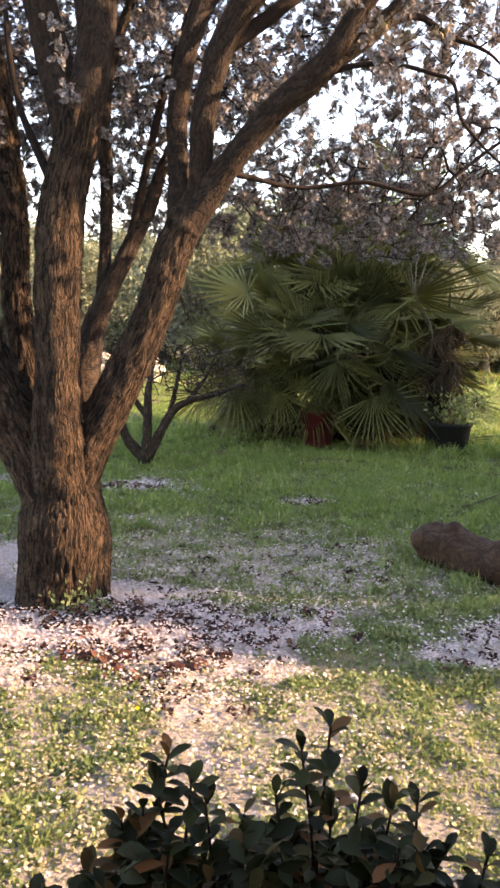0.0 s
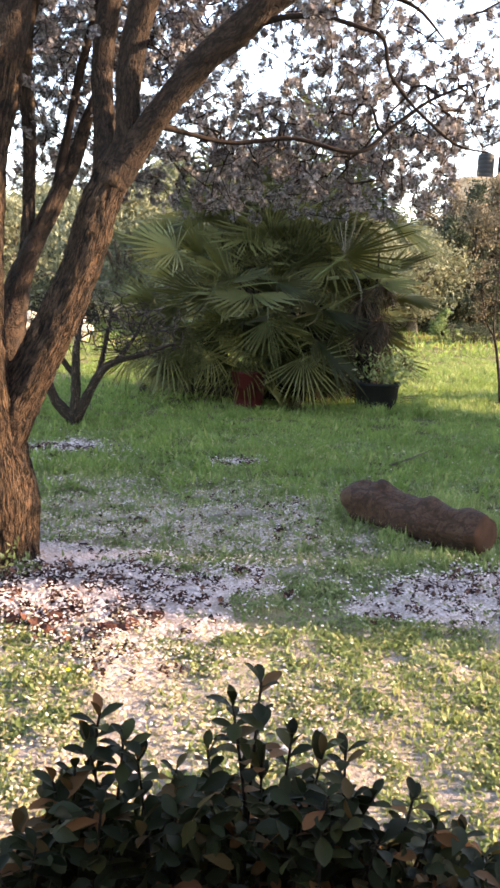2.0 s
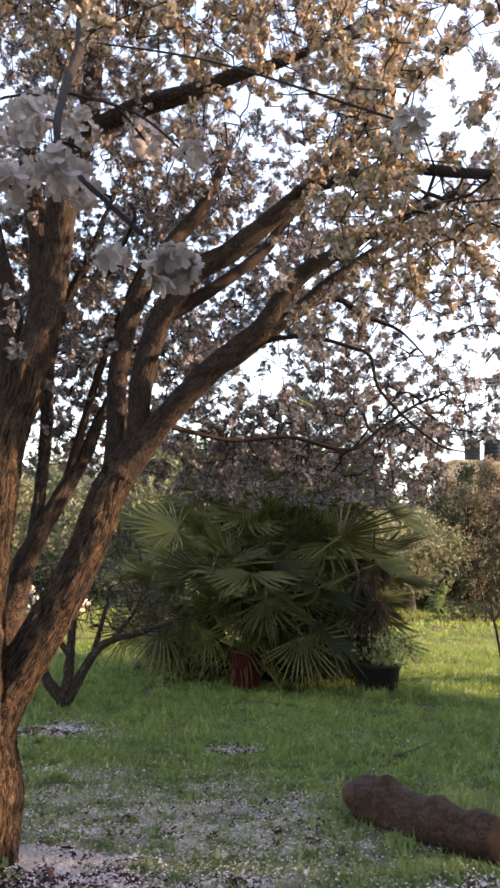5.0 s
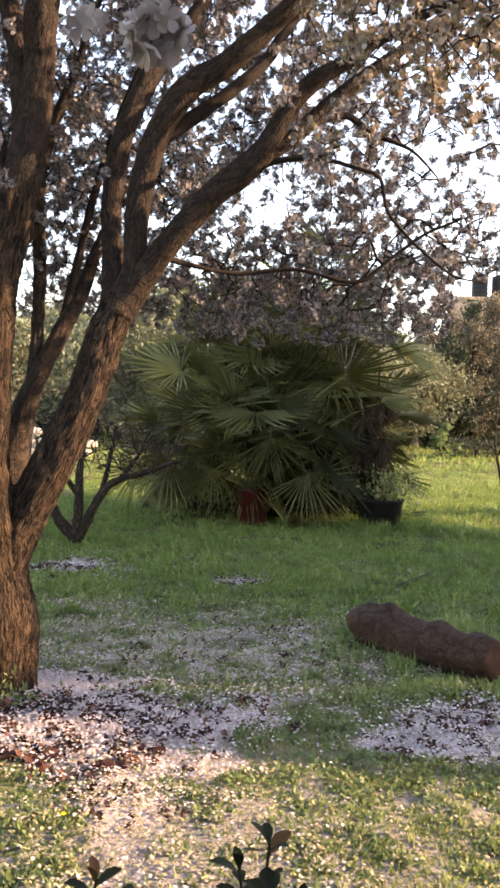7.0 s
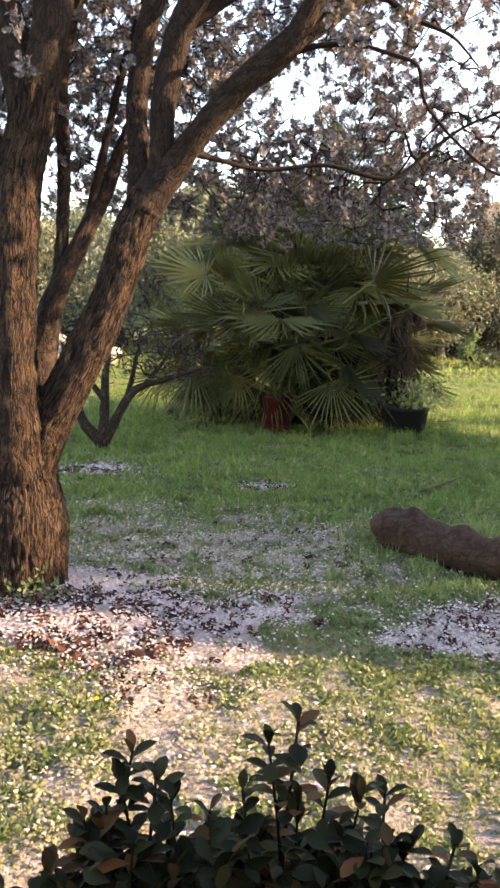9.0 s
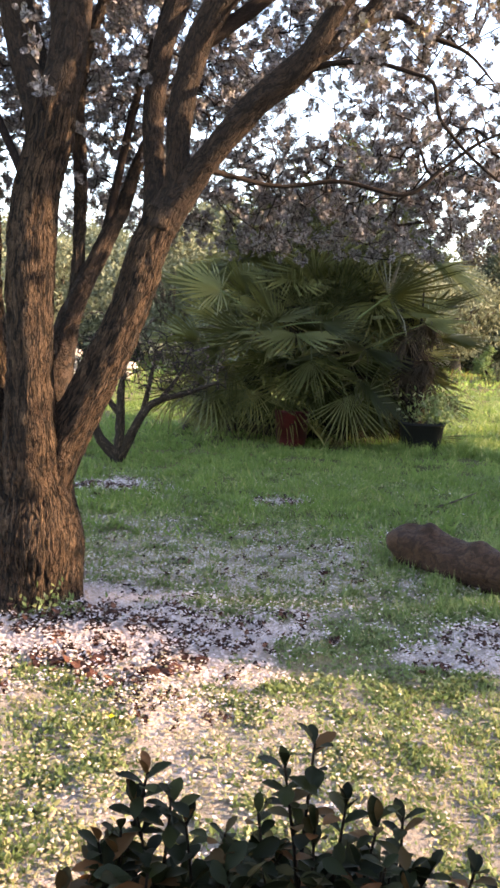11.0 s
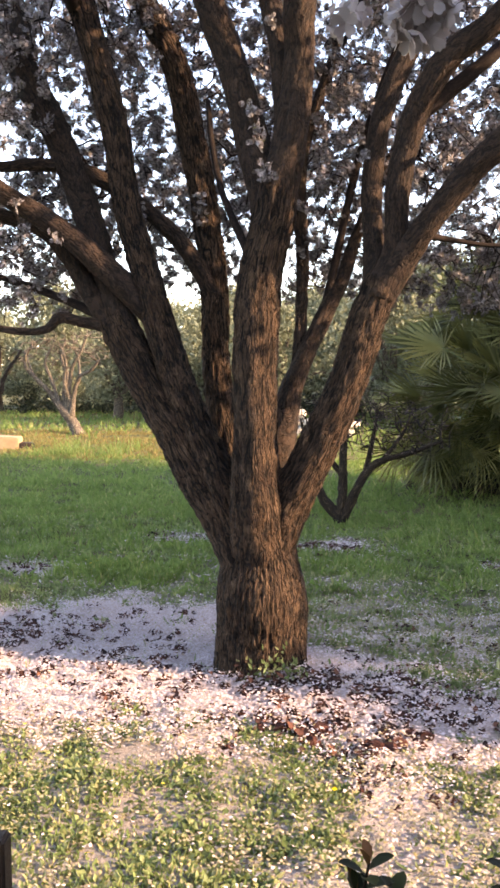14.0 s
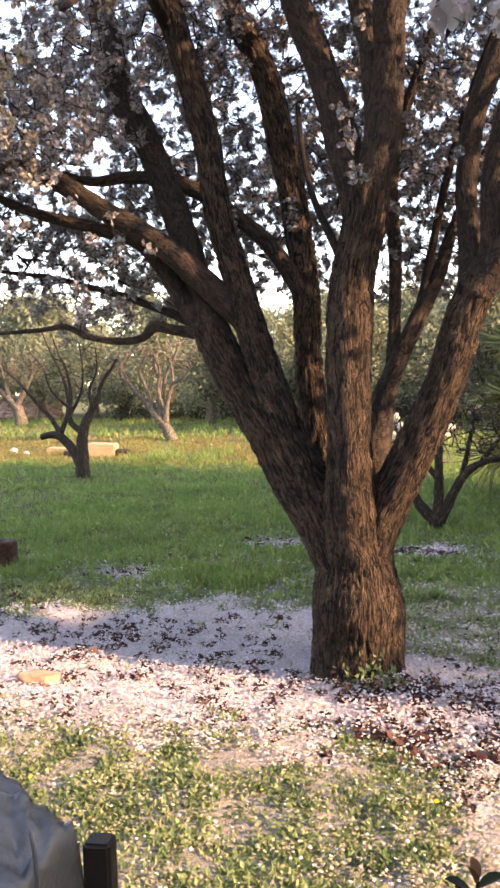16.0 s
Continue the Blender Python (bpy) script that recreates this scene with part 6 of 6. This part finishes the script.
def clump_tree(name, label, category, seed, wide, high, leaf_mat, leaf, clumps, per, trunk_r, bark, group, foot=0.25, at=(0, 0)):
    """A leafy tree or shrub: trunk, limbs to clumps, and uneven clumps of many small leaves."""
    gen = np.random.default_rng(seed)
    tree = empty_thing(name, label, category, (at[0], at[1], 0), group)
    pos, P = [], []
    for k in range(clumps):
        a, e = gen.random() * 6.28, gen.random()
        z = high * (foot + (0.96 - foot) * e)
        r = wide * math.sqrt(max(0.05, 1 - abs(2 * e - 0.85) ** 2.2)) * (0.25 + 0.75 * gen.random() ** 0.6) * (0.8 + 0.35 * math.sin(3 * a + seed))
        c = np.array((at[0] + r * math.cos(a), at[1] + r * math.sin(a), z))
        pos.append(c)
        n = int(per * (0.5 + gen.random()))
        P.append(c + gen.normal(size=(n, 3)) * np.array((0.30, 0.30, 0.24)) * wide * 0.42)
    P = np.vstack(P)
    P = P[P[:, 2] > 0.05]
    v, f = scatter(LEAF_KITE, ONE_QUAD, P, frames(gen.normal(size=(len(P), 3)) + (0, 0, 0.4), gen.random(len(P)) * 6.28), leaf * (0.6 + 0.8 * gen.random(len(P))))
    tagged(part("crown", mesh_of("crown", v, f, leaf_mat), tree), kind="stuff")
    pieces = [tube(smooth_path([(at[0], at[1], -0.1, trunk_r * 1.3), (at[0] + 0.05, at[1], high * 0.2, trunk_r), (at[0] - 0.05, at[1], high * 0.45, trunk_r * 0.6), (at[0], at[1], high * 0.8, trunk_r * 0.2)], 0.15), 12, trunk_r * 0.12, seed, 12, 0.15)]
    part("trunk", mesh_of("trunk", pieces[0][0], pieces[0][1], bark, True, pieces[0][2]), tree)
    for c in pos[:: max(1, len(pos) // 9)]:
        b = np.array((at[0], at[1], high * 0.22))
        m = (b + c) / 2 + np.array((0, 0, 0.1 * high))
        part("limb", tube_mesh("limb", [(*b, trunk_r * 0.6), (*m, trunk_r * 0.4), (*c, trunk_r * 0.12)], bark, 8, 0.2), tree)
    return tree


def orchard():
    gen = np.random.default_rng(77)
    olives = [clump_tree("olive_tree", "grey-green olive tree behind the meadow", "olive tree", 51 + k, 2.7, 4.75, OLIVE_LEAF, 0.18, 130, 76, 0.2, GREY_BARK, "olive trees", 0.24, p)
              for k, p in enumerate(((-15.5, 38.0), (-6.5, 33.0), (2.4, 31.0)))]
    spots = [(-21, 44, 1.15), (-27, 47, 1.2), (-33, 50, 1.3), (-10.8, 37, 1.1), (-2.2, 35.5, 1.2), (4.6, 33, 1.25), (6.5, 36, 1.35), (-18, 52, 1.5), (-12, 50, 1.4), (-6, 48, 1.45), (0, 46, 1.45), (5, 47, 1.45),
             (-24, 57, 1.85), (-30, 60, 2.0), (-37, 58, 2.0), (-42, 61, 2.1), (-9, 58, 1.75), (-2, 57, 1.7), (10.2, 42, 1.2), (-38, 50, 1.3), (-45, 66, 2.1), (-16, 62, 1.9), (10.5, 37.3, 0.95), (8.4, 38.5, 0.95), (2.0, 40, 1.6), (-0.5, 41, 1.6), (4.2, 42, 1.6)]
    for k, (x, y, s) in enumerate(spots):
        copy_thing(olives[k % 3], pose(x, y, 0, 0, 0, float(gen.random() * 360)) @ Matrix.Scale(s, 4)).scale = (s, s, s)
    # dark undergrowth under the far trees
    dark = [clump_tree("shrub", "dense dark evergreen shrub at the edge of the meadow", "shrub", 61 + k, 1.5, 2.1, SHRUB_DARK, 0.15, 45, 55, 0.06, DARK_BARK, "dark shrubs", 0.05, p)
            for k, p in enumerate(((-17.5, 56.0), (13.6, 40.5)))]
    for k, (x, y, s) in enumerate([(-20, 57, 1.3), (-23, 58.5, 1.3), (-26.5, 60, 1.3), (-14, 56, 1.3), (-30, 62, 1.4), (-10, 55, 1.2), (-6.5, 54, 1.2), (12.2, 38.5, 1.25), (14.6, 40, 1.35), (16.6, 42, 1.2), (19.2, 44, 1.2), (-34, 64, 1.4), (-25, 46.5, 1.15), (-22.4, 47.5, 1.1), (-19.6, 46.0, 1.2), (-17.0, 45.2, 1.1), (-14.4, 44.0, 1.2), (-12.0, 43.5, 1.1), (-9.4, 43.0, 1.2), (-6.8, 42.0, 1.1), (-4.4, 42.0, 1.2)]):
        copy_thing(dark[k % 2], pose(x, y, 0, 0, 0, float(gen.random() * 360)) @ Matrix.Scale(s, 4)).scale = (s, s, s)
    # low dark shrub copies along the sunny grass, standing in for shaded ground under the thicket
    for k in range(10):
        x, y = 9.9 + 0.62 * k, 30.2 + 0.34 * k + 0.3 * float(gen.random())
        s = 0.30 + 0.10 * float(gen.random())
        copy_thing(dark[k % 2], pose(x, y, 0, 0, 0, float(gen.random() * 360)) @ Matrix.Scale(s, 4)).scale = (s, s, s)
    # mixed shrubs before the house
    clump_tree("shrub", "tall grey-leaved shrub beside the meadow", "shrub", 71, 1.7, 5.0, OLIVE_LEAF, 0.15, 70, 90, 0.1, GREY_BARK, "", 0.1, (11.6, 39.0))
    clump_tree("shrub", "bright green young shrub in sun", "shrub", 72, 1.0, 3.4, SHRUB_GREEN, 0.15, 34, 70, 0.06, DARK_BARK, "", 0.12, (15.3, 37.0))
    clump_tree("shrub", "dark green shrub with thin trunks", "shrub", 73, 1.7, 5.6, SHRUB_DARK, 0.16, 60, 85, 0.1, DARK_BARK, "", 0.25, (14.2, 41.0))
    clump_tree("shrub", "dry brownish tree with thin leaves", "tree", 74, 2.2, 6.4, SHRUB_DRY, 0.16, 60, 80, 0.12, DARK_BARK, "", 0.3, (17.8, 41.5))
    clump_tree("shrub", "dry brownish tree with thin leaves", "tree", 75, 2.0, 6.2, SHRUB_DRY, 0.16, 60, 70, 0.12, DARK_BARK, "", 0.3, (13.0, 43.5))
    for k, (x, y, w, h) in enumerate(((20.5, 44.5, 2.2, 6.7), (16.4, 45.0, 2.0, 6.5), (23.0, 46.5, 2.2, 7.0), (18.6, 46.5, 2.0, 6.9))):
        clump_tree("dry_tree", "dry brownish tree with thin tan leaves", "tree", 84 + k, w, h, SHRUB_DRY, 0.17, 75, 85, 0.13, DARK_BARK, "dry trees", 0.22, (x, y))
    for k, (x, y, w, h, mat) in enumerate(((12.3, 38.4, 1.2, 5.4, SHRUB_DARK), (13.7, 39.0, 1.3, 6.2, THICKET), (10.4, 42.0, 1.5, 6.0, OLIVE_LEAF), (11.8, 41.4, 1.5, 7.0, THICKET), (13.2, 42.2, 1.6, 7.7, THICKET), (14.6, 41.8, 1.5, 7.7, SHRUB_DARK), (15.9, 42.4, 1.6, 7.9, THICKET),
                                           (17.3, 42.0, 1.6, 7.9, THICKET), (18.7, 42.6, 1.6, 8.0, SHRUB_DRY), (20.2, 42.4, 1.7, 8.0, THICKET), (14.0, 44.0, 1.8, 8.1, SHRUB_DRY), (16.8, 44.2, 1.8, 8.3, SHRUB_DRY))):
        clump_tree("thicket_tree", "thin greyish brown tree in the dense row before the house", "tree", 90 + k, w, h, mat, 0.15, 70, 85, 0.1, DARK_BARK, "thicket trees", 0.12, (x, y))
    clump_tree("shrub", "yellow-green weedy shrub in the sunny grass", "shrub", 76, 0.6, 1.2, SHRUB_GREEN, 0.12, 22, 60, 0.03, DARK_BARK, "", 0.05, (9.6, 30.0))
    # unseen shrub, added to soften the shadow edge on the lawn
    clump_tree("shrub", "tall grey-leaved shrub added out of view to shade the lawn", "shrub", 78, 0.85, 2.9, OLIVE_LEAF, 0.16, 80, 70, 0.08, GREY_BARK, "", 0.06, (7.4, 3.7))
    # unseen trees, added outside the view to shade the lawn from the low sun
    clump_tree("olive_tree", "large dense olive tree added out of view to shade the lawn", "olive tree", 81, 3.0, 12.5, OLIVE_LEAF, 0.28, 260, 90, 0.22, GREY_BARK, "olive trees", 0.10, (15.0, 8.05))
    clump_tree("olive_tree", "large dense olive tree added out of view to shade the lawn", "olive tree", 82, 2.2, 10.0, OLIVE_LEAF, 0.28, 160, 80, 0.2, GREY_BARK, "olive trees", 0.25, (14.5, 7.05))
    clump_tree("olive_tree", "tall slender olive tree with a high crown, added out of view for shade", "olive tree", 89, 1.5, 13.0, OLIVE_LEAF, 0.28, 130, 80, 0.2, GREY_BARK, "olive trees", 0.42, (15.5, 6.05))
    clump_tree("olive_tree", "tall olive tree with a high crown, added out of view for shade", "olive tree", 83, 3.2, 12.0, OLIVE_LEAF, 0.28, 220, 90, 0.22, GREY_BARK, "olive trees", 0.62, (15.5, 12.2))


orchard()


# ---------------------------------------------------------------- walls, stones, house, cables
def rock(gen, size):
    bm = bmesh.new()
    bmesh.ops.create_icosphere(bm, subdivisions=1, radius=1)
    for v in bm.verts:
        v.co = Vector((v.co.x * size[0], v.co.y * size[1], v.co.z * size[2])) * (1 + gen.normal() * 0.13)
    return bm


def stone_walls():
    gen = np.random.default_rng(91)
    shapes = []
    for k in range(6):
        shapes.append((bm_mesh("stone", rock(gen, (0.30, 0.24, 0.18)), PINK_STONE), bm_mesh("stone", rock(gen, (0.30, 0.24, 0.18)), PALE_STONE)))

    def wall(name, label, x0, y0, x1, y1, high, which, most):
        w = empty_thing(name, label, "stone wall", (x0, y0, 0), kind="structure")
        L = math.hypot(x1 - x0, y1 - y0)
        rows = int(high / 0.28)
        cols = min(most // rows, int(L / 0.46))
        for r in range(rows):
            for c in range(cols):
                f = (c + 0.5 * (r % 2) + gen.normal() * 0.08) / cols
                p = pose(x0 + (x1 - x0) * f - x0, y0 + (y1 - y0) * f - y0 + gen.normal() * 0.05, 0.14 + r * 0.28, gen.normal() * 12, gen.normal() * 12, gen.random() * 360)
                part("stone", shapes[int(gen.integers(0, 6))][which], w, "", p @ Matrix.Scale(0.85 + 0.3 * gen.random(), 4))
    wall("wall_left", "dry wall of pinkish rubble field stones", -44.0, 58.0, -33.0, 52.5, 1.9, 0, 170)
    wall("wall_middle", "low wall of pale limestone blocks behind the shrubs", -6.4, 26.5, -2.6, 26.0, 0.85, 1, 60)
    # pale sunlit wall under the far shrubs
    bm = bmesh.new()
    bmesh.ops.create_cube(bm, size=1, matrix=pose(15.5, 45.6, 0.75, 0, 0, 12) @ Matrix.Diagonal((20, 0.3, 1.5, 1)))
    tagged(new("wall_right", bm_mesh("wall_right", bm, PLASTER)), "low pale plastered garden wall behind shrubs", "wall", kind="structure")
    # cut stone block and small pieces in the meadow
    for x, y, z, sx, sy, sz, rz, mat, name, label in ((-11.1, 19.6, 0.17, 0.75, 0.5, 0.36, 14, TIMBER, "stone_block", "pale sawn stone block lying in the meadow"),
                                                      (-12.6, 20.6, 0.07, 1.5, 0.4, 0.14, 8, TIMBER, "plank", "pale wooden plank lying in the meadow"),
                                                      (-10.55, 19.7, 0.1, 0.36, 0.25, 0.18, 30, DARK_WOOD, "wood_piece", "short dark piece of wood beside a stone block"),
                                                      (-11.9, 19.3, 0.08, 0.4, 0.2, 0.15, -20, DARK_WOOD, "wood_piece", "short dark piece of wood beside a stone block")):
        bm = bmesh.new()
        bmesh.ops.create_cube(bm, size=1, matrix=pose(x, y, z, 2, 3, rz) @ Matrix.Diagonal((sx, sy, sz, 1)))
        bmesh.ops.bevel(bm, geom=list(bm.edges), offset=0.025, segments=2, affect="EDGES")
        tagged(new(name, bm_mesh(name, bm, mat)), label, name.replace("_", " "))
    for x, y, s in ((-14.6, 20.6, 0.16), (-13.9, 20.2, 0.10), (-9.6, 20.4, 0.09)):
        bm = rock(gen, (s, s * 0.8, s * 0.6))
        bmesh.ops.translate(bm, verts=bm.verts, vec=(x, y, s * 0.4))
        tagged(new("stone", bm_mesh("stone", bm, PALE_STONE)), "small pale stone lying in the meadow", "stone")


def cube_mesh(name, m, mat, bev=0.0):
    bm = bmesh.new()
    bmesh.ops.create_cube(bm, size=1, matrix=m)
    if bev:
        bmesh.ops.bevel(bm, geom=list(bm.edges), offset=bev, segments=2, affect="EDGES")
    return bm_mesh(name, bm, mat)


def house():
    h = empty_thing("house", "flat-roofed tan rendered house behind trees", "house", (24.6, 52.5, 0))
    part("wall", cube_mesh("wall", pose(24.7, 50.2, 4.25) @ Matrix.Diagonal((16.6, 3.0, 8.5, 1)), TAN_WALL), h)
    part("roof", cube_mesh("roof", pose(24.7, 50.2, 8.58) @ Matrix.Diagonal((16.8, 3.2, 0.16, 1)), TAN_WALL), h)
    for x, mat, label, r in ((17.62, TANK_BLACK, "black plastic water tank on a flat roof", 0.48), (18.98, TANK_BLACK, "black plastic water tank on a flat roof", 0.60), (20.44, TANK_WHITE, "white plastic water tank on a flat roof", 0.66), (21.9, TANK_WHITE, "white plastic water tank on a flat roof", 0.66)):
        p = (x, 49.4, 8.66)
        t = empty_thing("water_tank", label, "water tank", p, "roof tanks")
        prof = [(r * 0.98, 0), (r, 0.04)]
        for i in range(5):
            prof += [(r, 0.07 + 0.24 * i), (r, 0.25 + 0.24 * i), (r * 0.985, 0.265 + 0.24 * i), (r * 0.985, 0.30 + 0.24 * i)]
        part("shell", lathe("shell", prof + [(r, 1.30), (r * 0.7, 1.42), (r * 0.3, 1.45)], mat, p, 32), t)
        part("lid", lathe("lid", [(r * 0.3, 1.45), (r * 0.3, 1.52), (r * 0.1, 1.54)], mat, p, 24), t)


def cables():
    for y, z0, z1 in ((40.4, 11.8, 11.3), (41.6, 7.4, 7.0)):
        nodes = [(-40 + 12 * i, y, z0 + (z1 - z0) * i / 8 - 0.45 * math.sin(math.pi * i / 8), 0.010) for i in range(9)]
        tagged(new("power_cable", tube_mesh("power_cable", nodes, CABLE, 6, 2.0)), "thin dark overhead power cable against the sky", "cable", "overhead cables")


def poles():
    for x in (-40.0, 56.0):
        p = empty_thing("utility_pole", "tall grey wooden utility pole", "utility pole", (x, 41, 0), "utility poles")
        part("pole", tube_mesh("pole", [(x, 41, -0.5, 0.16), (x, 41, 7, 0.13), (x, 41, 12.4, 0.1)], GREY_BARK, 12, 1.0), p)
        part("crossarm", cube_mesh("crossarm", pose(x, 41, 11.5) @ Matrix.Diagonal((0.14, 1.6, 0.9, 1)), GREY_BARK), p)
        part("bracket", cube_mesh("bracket", pose(x, 41.3, 7.2) @ Matrix.Diagonal((0.12, 1.0, 0.7, 1)), GREY_BARK), p)


poles()


def shade_walls():
    """Unseen walls and a flat roof, added round the camera to shade the hedge and at the right to shade the lawn."""
    # heights and ends are set by where the shadow edges should fall
    for name, cx, cy, sx, sy, z0, z1 in (("wall_hedge_shade", 3.6, 0.05, 0.3, 3.0, 0.0, 4.4), ("wall_lawn_shade", 9.8, 7.55, 3.0, 6.5, 0.0, 4.05), ("roof_lawn_shade", 9.8, 7.44, 3.1, 6.84, 4.05, 4.65), ("wall_trunk_shade", 9.7, 3.77, 2.8, 0.5, 0.0, 3.86), ("wall_step_shade", 9.0, 3.36, 1.4, 0.31, 0.0, 3.55), ("wall_back_unseen", 0.0, -1.6, 7.5, 0.3, 0.0, 3.0)):
        tagged(new(name, cube_mesh(name, pose(cx, cy, (z0 + z1) / 2) @ Matrix.Diagonal((sx, sy, z1 - z0, 1)), PLASTER)), "plain plastered wall added out of view for shade" if "wall" in name else "flat plastered roof slab with wide eaves, added out of view for shade", "wall" if "wall" in name else "roof", kind="structure")


stone_walls()
house()
cables()
shade_walls()
